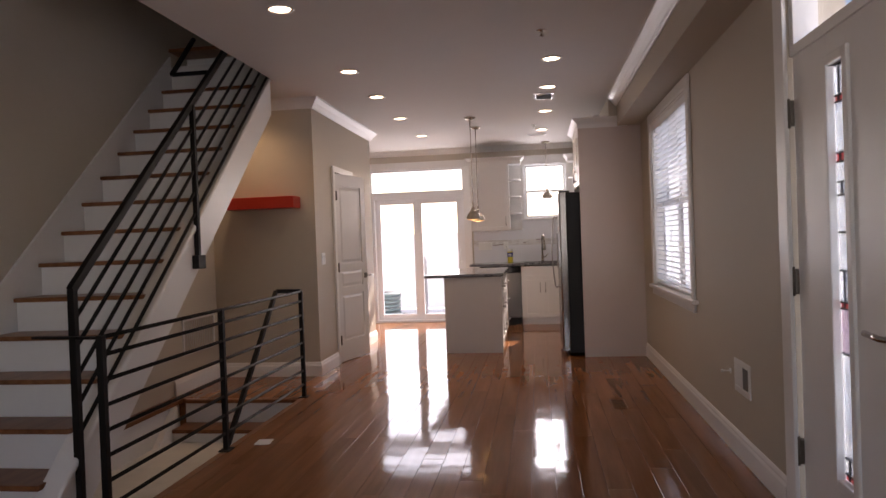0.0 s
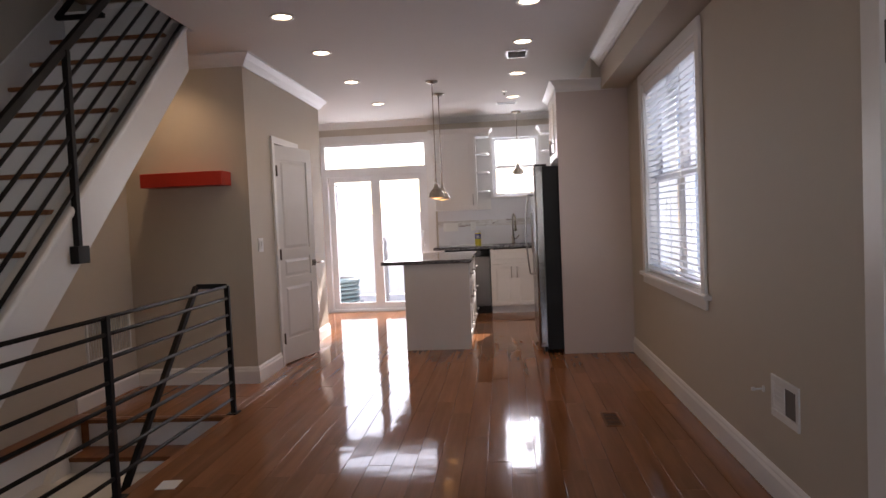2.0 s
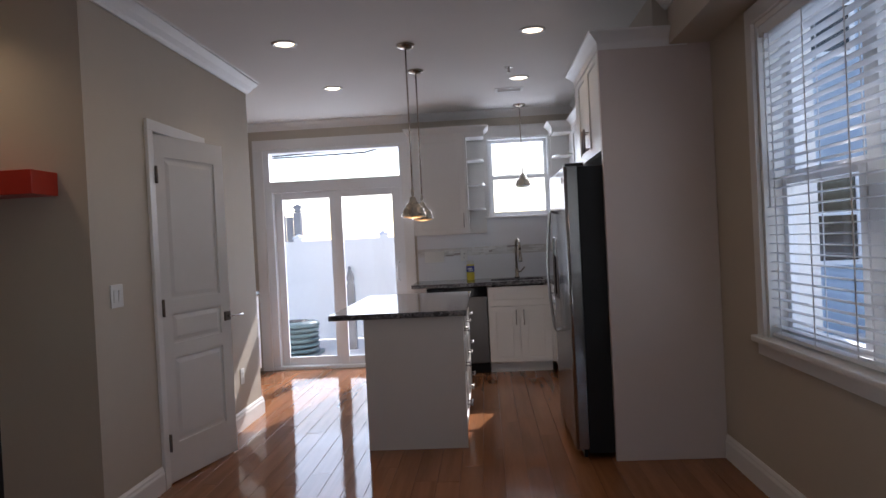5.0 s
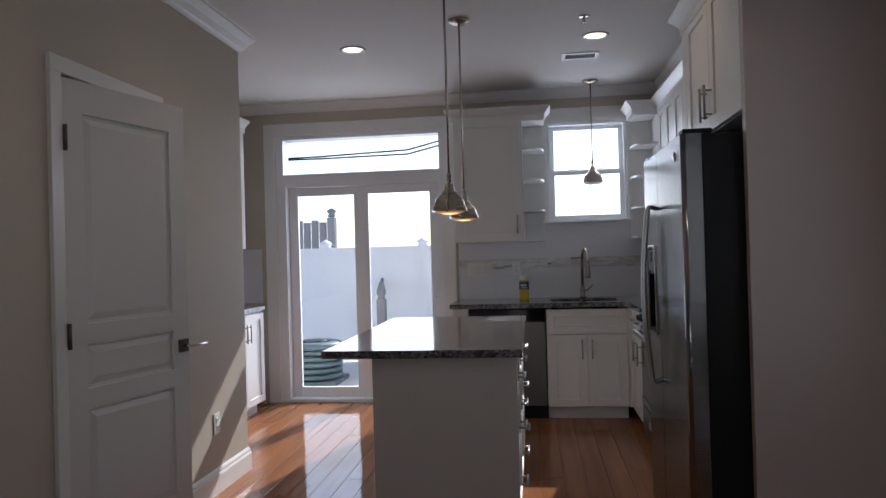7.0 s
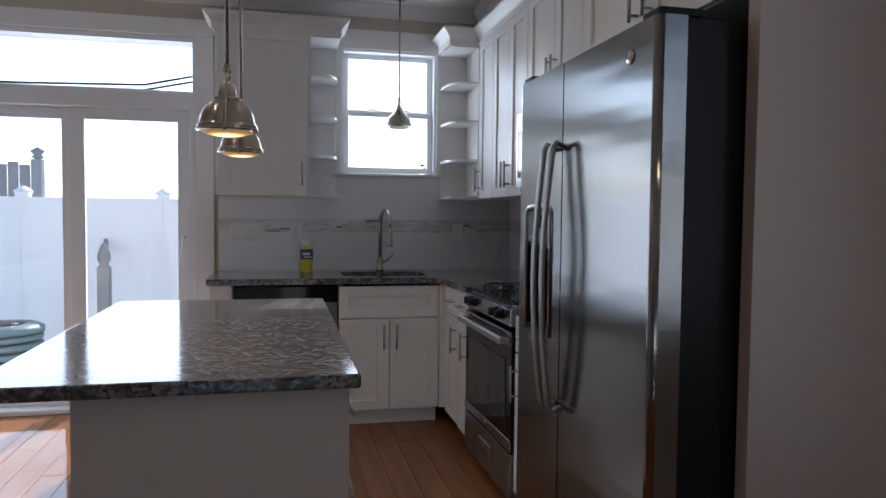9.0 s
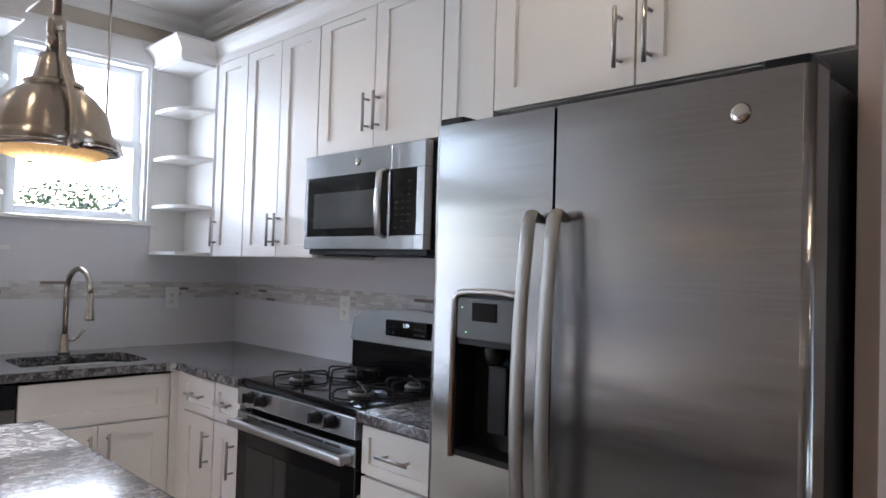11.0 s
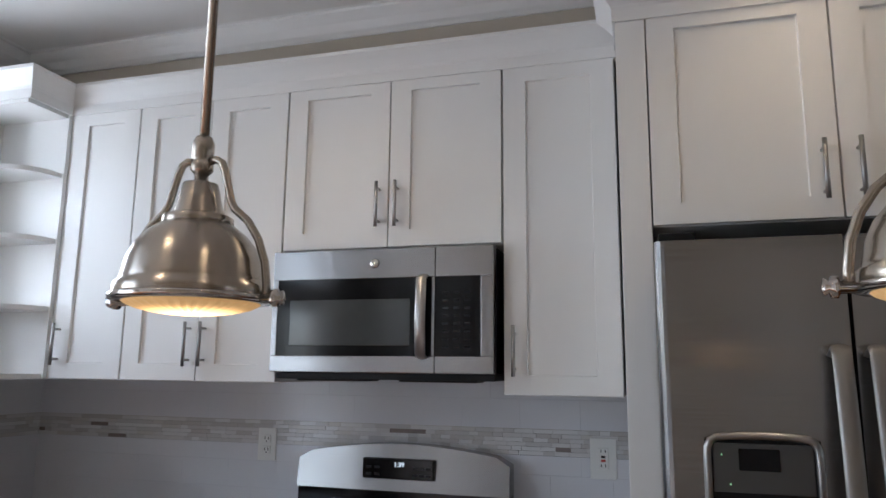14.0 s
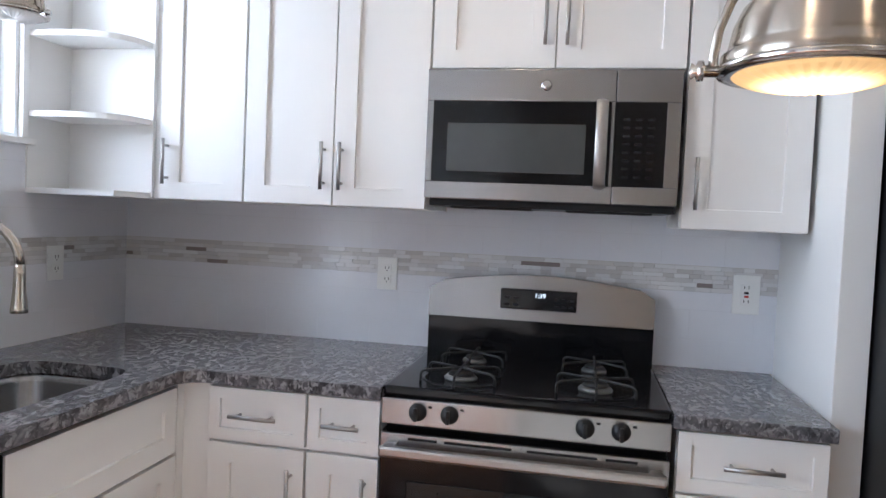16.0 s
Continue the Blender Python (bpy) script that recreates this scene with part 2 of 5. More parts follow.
# the refrigerator's doors are brushed upright and shine in soft level bands; the colour streaks paint reflections too
STEELF = brushed("upright_brushed_painted_sheen", (0.325, 0.318, 0.313), 0.21, (0.4, 0.4, 24), streak=.16)
_n, _l = STEELF.node_tree.nodes, STEELF.node_tree.links
_tg = _n.new("ShaderNodeTangent")
_tg.direction_type, _tg.axis = 'RADIAL', 'Z'
_n["Principled BSDF"].inputs["Anisotropic"].default_value = 0.72
_l.new(_tg.outputs[0], _n["Principled BSDF"].inputs["Tangent"])
_mp, _wv = _n.new("ShaderNodeMapping"), _n.new("ShaderNodeTexNoise")
_mp.inputs["Scale"].default_value = (.7, .7, 4.2)
_wv.inputs["Scale"].default_value, _wv.inputs["Detail"].default_value = 1.5, 2
_n["Bump"].inputs["Strength"].default_value, _n["Bump"].inputs["Distance"].default_value = 0.4, 0.008
_l.new(_n["Texture Coordinate"].outputs["Object"], _mp.inputs[0]), _l.new(_mp.outputs[0], _wv.inputs[0]), _l.new(_wv.outputs[0], _n["Bump"].inputs["Height"])
DSTEEL = mat("dark_stainless", (0.15, 0.14, 0.13), 0.38, 0.9, vary=0.04, scale=4, stretch=(40, 40, 1))
CHROME = mat("polished_nickel", (0.6, 0.57, 0.53), 0.14, 1.0, vary=0.04)
BRONZE = mat("dark_hinge_metal", (0.16, 0.14, 0.12), 0.4, 0.9, vary=0.1)
BLACKG = mat("black_enamel", (0.006, 0.006, 0.007), 0.1, vary=0.1, scale=9, spec=0.25)
BLACKP = mat("black_plastic", (0.014, 0.014, 0.015), 0.4, vary=0.15, scale=30, bump=0.08, bump_scale=250, spec=0.2)
IRON = mat("cast_iron", (0.012, 0.012, 0.012), 0.6, vary=0.2, scale=40, bump=0.3, bump_scale=200)
DGLASS = mat("dark_oven_glass", (0.012, 0.014, 0.015), 0.06, vary=0.1)
GRANITE = granite_mat("speckled_granite")
TILE = mat("white_wall_tile", (0.72, 0.725, 0.76), 0.2, vary=0.02, scale=3, rand=0.02)
GROUT = mat("pale_grout", (0.72, 0.73, 0.76), 0.6, vary=0.05, scale=30)
GTEST = mat("red_test_button", (.45, .05, .04), .4)
PLATE = mat("white_plastic_plate", (0.78, 0.78, 0.76), 0.35, vary=0.02)
GLASS = clear_glass("window_glass")
VINYL = mat("white_vinyl_frame", (0.82, 0.83, 0.84), 0.3, vary=0.02)
BLIND = mat("white_blind_slat", (0.82, 0.84, 0.86), 0.4, vary=0.03, scale=9)
LAMPG = glow("recessed_bulb_glow", (1.0, 0.80, 0.55), 4.0)
PENDG = glow("pendant_lens_glow", (1.0, 0.58, 0.22), 0.5)
PENDG.node_tree.nodes["Principled BSDF"].inputs["Base Color"].default_value = (0.70, 0.45, 0.20, 1)
_n, _l = PENDG.node_tree.nodes, PENDG.node_tree.links
_tc, _len, _mr = _n.new("ShaderNodeTexCoord"), _n.new("ShaderNodeVectorMath"), _n.new("ShaderNodeMapRange")
_len.operation = 'LENGTH'
_mr.interpolation_type = 'SMOOTHERSTEP'
_mr.inputs[1].default_value, _mr.inputs[2].default_value, _mr.inputs[3].default_value, _mr.inputs[4].default_value = 0.008, 0.07, 2.0, 0.12
_l.new(_tc.outputs["Object"], _len.inputs[0]), _l.new(_len.outputs["Value"], _mr.inputs[0])
_l.new(_mr.outputs[0], _n["Principled BSDF"].inputs["Emission Strength"])


# ---- mesh helpers ----
def box(bm, x0, x1, y0, y1, z0, z1, bevel=0.0, m=None):
    """Adds a box, its edges rounded by bevel, turned by m."""
    vs = bmesh.ops.create_cube(bm, size=1.0)["verts"]
    t = Matrix.Translation(((x0 + x1) / 2, (y0 + y1) / 2, (z0 + z1) / 2)) @ Matrix.Diagonal((abs(x1 - x0), abs(y1 - y0), abs(z1 - z0), 1))
    bmesh.ops.transform(bm, matrix=t, verts=vs)
    if bevel:
        es = list({e for v in vs for e in v.link_edges})
        made = bmesh.ops.bevel(bm, geom=es, offset=bevel, segments=2, profile=0.6, affect='EDGES')
        vs = list({v for f in made["faces"] for v in f.verts} | {v for v in vs if v.is_valid})
    if m is not None:
        bmesh.ops.transform(bm, matrix=m, verts=vs)
    return bm


def b(*a, **k):
    return box(bmesh.new(), *a, **k)


def boxes(rows, bevel=0.0):
    bm = bmesh.new()
    for r in rows:
        box(bm, *r, bevel=bevel)
    return bm


def lathe(profile, centre=(0, 0, 0), axis='Z', steps=28, bm=None):
    """Turns a profile of (radius, height) round an axis."""
    bm = bm or bmesh.new()
    rings = []
    for r, h in profile:
        ring = []
        for i in range(steps):
            a = 2 * math.pi * i / steps
            c, s = r * math.cos(a), r * math.sin(a)
            q = {'Z': (c, s, h), 'X': (h, c, s), 'Y': (s, h, c)}[axis]
            ring.append(bm.verts.new(Vector(q) + Vector(centre)))
        rings.append(ring)
    for p, q in zip(rings, rings[1:]):
        for i in range(steps):
            f = bm.faces.new((p[i], p[(i + 1) % steps], q[(i + 1) % steps], q[i]))
            f.smooth = True
    for ring, flip in ((rings[0], True), (rings[-1], False)):
        try:
            bm.faces.new(ring[::-1] if flip else ring)
        except ValueError:
            pass
    return bm


def tube(points, r, steps=10, bm=None, ry=None):
    """A round bar along points."""
    bm = bm or bmesh.new()
    pts = [Vector(p) for p in points]
    rings, up = [], None
    for i, p in enumerate(pts):
        d = (pts[min(i + 1, len(pts) - 1)] - pts[max(i - 1, 0)]).normalized()
        ref = Vector((0, 0, 1)) if abs(d.z) < 0.9 else Vector((1, 0, 0))
        u = d.cross(ref).normalized() if up is None else (up - d * up.dot(d)).normalized()
        up = u
        v = d.cross(u)
        rings.append([bm.verts.new(p + u * (r * math.cos(2 * math.pi * k / steps)) + v * ((ry or r) * math.sin(2 * math.pi * k / steps))) for k in range(steps)])
    for a, c in zip(rings, rings[1:]):
        for k in range(steps):
            f = bm.faces.new((a[k], a[(k + 1) % steps], c[(k + 1) % steps], c[k]))
            f.smooth = True
    bm.faces.new(rings[0][::-1]), bm.faces.new(rings[-1])
    return bm


def extrude(profile, a, c, up=(0, 0, 1), bm=None, mitre=(0, 0)):
    """Sweeps a closed profile of (out, height) from a to c; 'out' is to the left of the way from a to c."""
    bm = bm or bmesh.new()
    a, c = Vector(a), Vector(c)
    d = (c - a).normalized()
    left = Vector(up).cross(d)
    ends = [[bm.verts.new(q + left * o + Vector(up) * h + d * o * s) for o, h in profile] for q, s in ((a, -mitre[0]), (c, mitre[1]))]
    k = len(profile)
    for i in range(k):
        bm.faces.new((ends[0][i], ends[0][(i + 1) % k], ends[1][(i + 1) % k], ends[1][i]))
    bm.faces.new(ends[0][::-1]), bm.faces.new(ends[1])
    return bm


def part(name, bm, material, parent=None, label="", at=None):
    """Links a bmesh as one mesh object, under a thing or a part if one is given."""
    bmesh.ops.recalc_face_normals(bm, faces=bm.faces)
    me = bpy.data.meshes.new(name)
    bm.to_mesh(me)
    bm.free()
    me.materials.append(material)
    ob = new(name, me)
    if at is not None:
        ob.matrix_basis = at
    if parent is not None:
        ob.parent = parent
    if label:
        ob["label"] = label
    return ob


def thing(name, label, category, at=(0, 0, 0), group="", turn=0.0):
    ob = new(name)
    ob.empty_display_size = 0.1
    ob.matrix_basis = pose(*at, 0, 0, turn)
    return tagged(ob, label, category, group)


def setting(name, bm, material, label="", category=""):
    return tagged(part(name, bm, material), label, category, kind="structure")


def shared(name, mesh, parent, m):
    ob = new(name, mesh)
    ob.parent = parent
    ob.matrix_basis = m
    return ob


def mesh_of(bm, material, name):
    bmesh.ops.recalc_face_normals(bm, faces=bm.faces)
    me = bpy.data.meshes.new(name)
    bm.to_mesh(me)
    bm.free()
    me.materials.append(material)
    return me


# ---- plan ----
H = 2.71            # ceiling
XR, XL = 1.413, -2.80   # kitchen side wall, stair wall
XW = 1.485          # side wall of the living room
XK = -2.80          # left wall of the kitchen
YF, YB = -1.6, 11.13    # front and back walls
YS = 6.80           # wall with the red shelf
XC, YC = -1.75, 9.17    # closet wall and its far corner
XRAIL, XST = -1.62, -1.95   # edge of the stairwell, open side of the stairs
Y_WELL = 5.83       # far edge of the stairwell

# floor slab under the boards, with the stairwell left open
setting("floor", boxes([(XRAIL, XW + .25, YF, YB + .05, -.25, -.012), (XK - .2, XRAIL, Y_WELL, YB + .05, -.25, -.012), (XL - .2, XRAIL, YF, 2.95, -.25, -.012)]), TREADW, "glossy reddish-brown hardwood board floor", "floor")

# walls
setting("wall_east", boxes([(XW, XW + .25, YF, 2.44, -.25, H), (XW, XW + .25, 3.42, 5.405, -.25, H), (XW, XW + .25, 7.03, 7.726, -.25, H),
                            (XW, XW + .25, 2.44, 3.42, 2.44, H), (XW, XW + .25, 5.405, 7.03, -.25, .785), (XW, XW + .25, 5.405, 7.03, 2.31, H), (XW, XW + .25, 2.44, 3.42, -.25, -.01)]), WALL, "smooth greige painted plaster wall", "wall")
setting("wall_kitchen_east", b(XR, XW + .25, 7.727, YB + .25, -.25, H), WALL, "greige kitchen wall behind the cabinets", "wall")
setting("wall_north", boxes([(XK - .2, -2.26, YB, YB + .25, -.25, H), (-2.26, -.73, YB, YB + .25, 2.42, H), (-.73, .20, YB, YB + .25, -.25, H), (.20, .86, YB, YB + .25, -.25, 1.57),
                             (.20, .86, YB, YB + .25, 2.41, H), (.86, XR, YB, YB + .25, -.25, H), (-2.26, -.73, YB, YB + .25, -.25, -.01)]), WALL, "greige back wall with a patio door and a window", "wall")
setting("wall_south", boxes([(XL - .2, -1.6, YF - .2, YF, -.25, H), (.6, XW + .25, YF - .2, YF, -.25, H), (-1.6, .6, YF - .2, YF, -.25, .75), (-1.6, .6, YF - .2, YF, 2.3, H)]), WALL, "greige painted plaster wall", "wall")
setting("wall_west", boxes([(XL - .2, XL, YF, YS, -2.6, 5.3)]), WALL, "greige wall beside the stairs", "wall")
setting("wall_shelf", b(XL - .2, XC - .12, YS, YS + .12, -2.6, H), WALL, "greige wall that carries the red shelf", "wall")
setting("wall_closet", boxes([(XC - .12, XC, YS, 7.465, -.01, H), (XC - .12, XC, 8.155, YC, -.01, H), (XC - .12, XC, 7.465, 8.155, 2.05, H)]), WALL, "greige closet wall with a door", "wall")
setting("wall_closet_end", b(XK, XC - .12, YC - .12, YC, -.01, H), WALL, "greige end wall of the closet", "wall")
setting("wall_closet_back", b(XK - .2, XK, YS + .12, YB, -.25, H), WALL, "greige kitchen side wall", "wall")
# well walls and upper stair hall
setting("wall_well_east", b(XRAIL, XRAIL + .1, 2.95, Y_WELL, -2.6, -.25), WALL, "greige wall of the cellar stairwell", "wall")
setting("wall_well_south", b(XL, XRAIL, 2.85, 2.95, -2.6, -.25), WALL, "greige wall of the cellar stairwell", "wall")
setting("cellar_floor", b(XL - .2, XRAIL + .1, 2.85, YS, -2.7, -2.6), TREADW, "dark cellar floor", "floor")
setting("ceiling", boxes([(XST + .13, XW + .25, YF - .2, YB + .25, H, H + .2), (XK - .2, XST + .13, YS - .72, YB + .25, H, H + .2), (XL - .2, XST + .13, YF - .2, 2.95, H, H + .2)]), CEIL, "smooth off-white painted ceiling", "ceiling")
setting("ceiling_upstairs", b(XL - .2, XST + 1.2, 2.4, 9.2, 5.3, 5.4), CEIL, "upstairs ceiling over the stairs", "ceiling")
setting("wall_upstairs", boxes([(XST + .13, XST + .23, 2.9, YS - .72, H + .2, 5.3), (XL - .2, XST + .12, 2.75, 2.95, H, 5.3), (XL - .2, XST + .12, 9.0, 9.2, H + .2, 5.3), (XL - .2, XL, YS, 9.0, H + .2, 5.3), (XST + .13, XST + .23, YS - .72, 9.0, H + .2, 5.3)]), WALL, "greige upstairs hall wall", "wall")
setting("soffit", boxes([(1.25, XW, YF, 7.68, 2.405, H), (1.17, XR, 7.705, YB, 2.43, H)]), WALL, "greige boxed soffit along the wall", "soffit")

# ---- trim ----
BASE = [(0, 0), (.018, 0), (.018, .10), (.012, .115), (.012, .125), (.005, .14), (0, .14)]
CROWN = [(0, 0), (.012, 0), (.02, .012), (.03, .02), (.05, .05), (.075, .075), (.085, .085), (.085, .097), (.10, .10), (0, .10)]


def base(name, a, c, mitre=(0, 0)):
    return setting(name, extrude(BASE, a, c, mitre=mitre), TRIM, "white moulded skirting board", "skirting")


def crown(name, a, c, size=1.0, mitre=(0, 0)):
    return setting(name, extrude([(o * size, (h - .10) * size) for o, h in CROWN], a, c, mitre=mitre), TRIM, "white moulded crown cornice", "cornice")


base("baseboard_east", (XW, 3.53, 0), (XW, 7.681, 0))
base("baseboard_closet", (XC, 7.395, 0), (XC, YS, 0), (0, 1))
base("baseboard_closet_far", (XC, YC, 0), (XC, 8.222, 0), (1, 0))
base("baseboard_closet_end", (XK, YC, 0), (XC, YC, 0), (0, 1))
base("baseboard_shelf", (XC, YS, 0), (XL, YS, 0), (1, 0))
base("baseboard_west", (XL, YS, 0), (XL, Y_WELL + .1, 0))
crown("crown_closet", (XC, YC, H), (XC, YS, H), mitre=(1, 1))
crown("crown_shelf", (XC, YS, H), (XL, YS, H), mitre=(1, 0))
crown("crown_closet_end", (XK, YC, H), (XC, YC, H), mitre=(0, 1))
crown("crown_soffit", (1.25, YF, H), (1.25, 7.7, H))
crown("crown_kitchen_east", (1.17, 8.79, H), (1.17, YB, H), 0.82, (0, -1))
crown("crown_north", (1.17, YB, H), (XK, YB, H), 0.82, (-1, -1))
crown("crown_kitchen_west", (XK, YB, H), (XK, YC, H), 0.82, (-1, 0))


# ---- builders for repeated kinds ----
def shaker(w, h, rail=.055, t=.02, stile=None):
    """A framed door or drawer front: width along x, its face towards -y."""
    bm = b(0, w, -t, 0, 0, h, bevel=.0016)
    face = max((f for f in bm.faces if f.normal.y < -.99), key=lambda f: f.calc_area())
    bmesh.ops.inset_region(bm, faces=[face], thickness=rail - .0016)
    for v in face.verts:
        v.co.x += math.copysign((stile or rail) - rail, w / 2 - v.co.x)
    bmesh.ops.inset_region(bm, faces=[face], thickness=.0025, depth=-.009)
    return bm


def bar_handle(length, upright=True, r=.006, out=.032):
    """A round bar pull on two posts, its middle at the origin of the face."""
    k, e = length / 2, length / 2 - .022
    p = (lambda a, y: (0, y, a)) if upright else (lambda a, y: (a, y, 0))
    bm = tube([p(-k, -out), p(k, -out)], r)
    for a in (-e, e):
        tube([p(a, -out), p(a, 0)], r * .75, 8, bm)
    return bm


def cabinet(name, label, at, turn, w, h, d, fronts, toe=0.0, group="kitchen cabinets", body=None, cat="cabinet"):
    """fronts: (x0, x1, z0, z1, kind, handle x, handle z); kind: door, drawer or none."""
    c = thing(name, label, cat, at, group, turn)
    part("body", body or b(0, w, .001, d, toe, h, bevel=.002), CAB, c)
    if toe:
        part("toe_kick", b(0.001, w - .001, .06, .075, 0, toe - .001), CAB, c)
    for x0, x1, z0, z1, kind, hx, hz in fronts:
        g = .0022
        rail = .078 if kind != "drawer" else min(.05, (z1 - z0) * .3)
        stile = .092 if kind == "door" and hx is not None else rail
        f = part("drawer_front" if kind == "drawer" else "door", shaker(x1 - x0 - 2 * g, z1 - z0 - 2 * g, rail, stile=stile), CAB, c, at=pose(x0 + g, 0, z0 + g))
        if hx is not None:
            part("handle", bar_handle(.15 if kind == "door" else min(.14, (x1 - x0) * .5), kind == "door"), STEELH, f, "brushed steel bar handle", pose(hx - x0 - g, -.02, hz - z0 - g))
    return c


def outlet(name, at, turn, label="white plastic outlet cover on the wall", w=.075, h=.118, kind="socket", n=1):
    o = thing(name, label, "switch" if kind == "switch" else "outlet", at, "wall plates", turn)
    part("plate", b(-w / 2, w / 2, -.006, 0, -h / 2, h / 2, bevel=.003), PLATE, o)
    for i in range(n):
        x = (i - (n - 1) / 2) * .046
        if kind == "tested":
            f = part("insert", b(-.017, .017, -.009, -.005, -.034, .034, bevel=.002), PLATE, o)
            for z, m_ in ((.006, BLACKP), (-.006, GTEST)):
                part("button", b(-.007, .007, -.0108, -.0088, z - .004, z + .004, bevel=.0008), m_, f)
            for z in (-.023, .023):
                part("slot", boxes([(-.008, -.0055, -.0096, -.0088, z - .003, z + .006), (.0055, .008, -.0096, -.0088, z - .003, z + .006)]), BLACKP, f)
        elif kind == "socket":
            for z in (-.02, .02):
                f = part("socket", b(-.016, .016, -.009, -.005, -.014, .014, bevel=.003), PLATE, o, at=pose(x, 0, z))
                part("slot", boxes([(-.008, -.0055, -.0096, -.0088, -.003, .007), (.0055, .008, -.0096, -.0088, -.003, .007), (-.002, .002, -.0096, -.0088, -.011, -.007)]), BLACKP, f)
        else:
            part("rocker", b(-.016, .016, -.011, -.005, -.032, .032, bevel=.003, m=pose(x, 0, 0, 4)), PLATE, o)
    return o


def casing_frame(name, axis, plane, out, a0, a1, z0, z1, w=.09, t=.02, sides=True, bottom=False):
    """White boards round an opening, standing proud of a wall by t in direction out (+1 or -1)."""
    p0, p1 = (plane, plane + out * t) if out > 0 else (plane - t, plane)
    rows = []
    for r in ((a0 - w, a0, z0, z1), (a1, a1 + w, z0, z1), (a0 - w, a1 + w, z1, z1 + w)) + (((a0 - w, a1 + w, z0 - w, z0),) if bottom else ()):
        rows.append((p0, p1, r[0], r[1], r[2], r[3]) if axis == 'x' else (r[0], r[1], p0, p1, r[2], r[3]))
    bm = boxes(rows, bevel=.004)
    return bm


# ---- boards of the floor ----
def floor_boards():
    parent = bpy.data.objects["floor"]
    rng = random.Random(4)
    w, n = .127, 0
    meshes = {}
    regions = [(XRAIL + .03, XW, 0.6, YB - .003), (XK, XRAIL + .03, Y_WELL + .03, YB - .003), (XRAIL + .03, XW, YF, 0.6)]
    for x0, x1, y0, y1 in regions:
        x = x0
        while x < x1 - .01:
            ww = min(w, x1 - x)
            y = y0 - rng.random() * .9
            while y < y1:
                ln = rng.choice((1.1, 1.35, 1.6, 1.9))
                ya, yb = max(y, y0), min(y + ln, y1)
                if yb - ya > .02:
                    key = (round(ww, 3), round(yb - ya, 2))
                    if key not in meshes:
                        bm = bmesh.new()
                        l2, w2 = (yb - ya) / 2 - .0007, ww / 2 - .0007
                        vs = [bm.verts.new((sx * (w2 - i), sy * (l2 - i), z)) for z, i in ((-.012, 0), (-.0007, 0), (0, .0009)) for sx, sy in ((-1, -1), (1, -1), (1, 1), (-1, 1))]
                        for k in (0, 4):
                            for q in range(4):
                                bm.faces.new((vs[k + q], vs[k + (q + 1) % 4], vs[k + 4 + (q + 1) % 4], vs[k + 4 + q]))
                        bm.faces.new(vs[8:12])
                        meshes[key] = mesh_of(bm, FLOORW, "plank")
                    shared("plank", meshes[key], parent, pose(x + ww / 2, (ya + yb) / 2, rng.uniform(-.0006, .0003), rng.uniform(-.06, .06), rng.uniform(-.22, .22)))
                    n += 1
                y += ln
            x += w
    return n


# ---- stairs ----
RISE, RUN, Y7 = .2045, .2275, 4.51
upstairs = thing("staircase", "wooden staircase with brown treads, white risers and white stringer", "staircase", (XST, 3.2, 0))
o3 = Matrix.Translation((-XST, -3.2, 0))


def nose(k):
    return Y7 + RUN * (k - 7), RISE * k


for k in range(1, 16):
    yn, z = nose(k)
    if k == 15:
        part("tread", b(XL, XST, yn, 6.06, z - .032, z, bevel=.008), TREADW, upstairs, at=o3)
    else:
        part("tread", b(XL + .02, XST, yn, yn + RUN + .03, z - .027, z, bevel=.008), TREADW, upstairs, "brown stained wooden tread", at=o3)
    part("riser", b(XL + .02, XST, yn + .03, yn + .045, z - RISE, z - .027), TRIM, upstairs, at=o3)


def slanted(y0, y1, top, depth, x0, x1, slope=RISE / RUN, bevel=0):
    """A board that follows the stairs; top(y0) is its upper edge there."""
    bm = bmesh.new()
    prof = [(y0, top), (y1, top + (y1 - y0) * slope), (y1, top + (y1 - y0) * slope - depth), (y0, top - depth)]
    rings = [[bm.verts.new((x, y, z)) for y, z in prof] for x in (x0, x1)]
    for i in range(4):
        bm.faces.new((rings[0][i], rings[0][(i + 1) % 4], rings[1][(i + 1) % 4], rings[1][i]))
    bm.faces.new(rings[0][::-1]), bm.faces.new(rings[1])
    if bevel:
        bmesh.ops.recalc_face_normals(bm, faces=bm.faces)
        bmesh.ops.bevel(bm, geom=list(bm.edges), offset=bevel, segments=4, profile=.5, affect='EDGES')
        for f in bm.faces:
            f.smooth = True
    return bm


part("stringer", slanted(3.12, 6.07, .12, .34, XST + .002, -1.872), TRIM, upstairs, "white painted closed stringer", at=o3)
part("stringer_cap", slanted(3.09, 6.07, .100, .05, XST - .03, -1.852, bevel=.014), TRIM, upstairs, at=o3)
part("wall_skirt", slanted(3.12, 6.07, .347, .50, XL, XL + .018), TRIM, upstairs, "white skirting board along the wall", at=o3)
part("underside", slanted(3.6, 6.07, .21, .02, XL, XST), WALL, upstairs, "greige plastered underside", at=o3)

# sloped railing on the stairs
rail = thing("stair_railing", "black steel railing with sloping bars on the stairs", "railing", (-1.86, 3.4, 0))
r3 = Matrix.Translation((1.86, -3.4, 0))
XH = -1.86
SL = .885


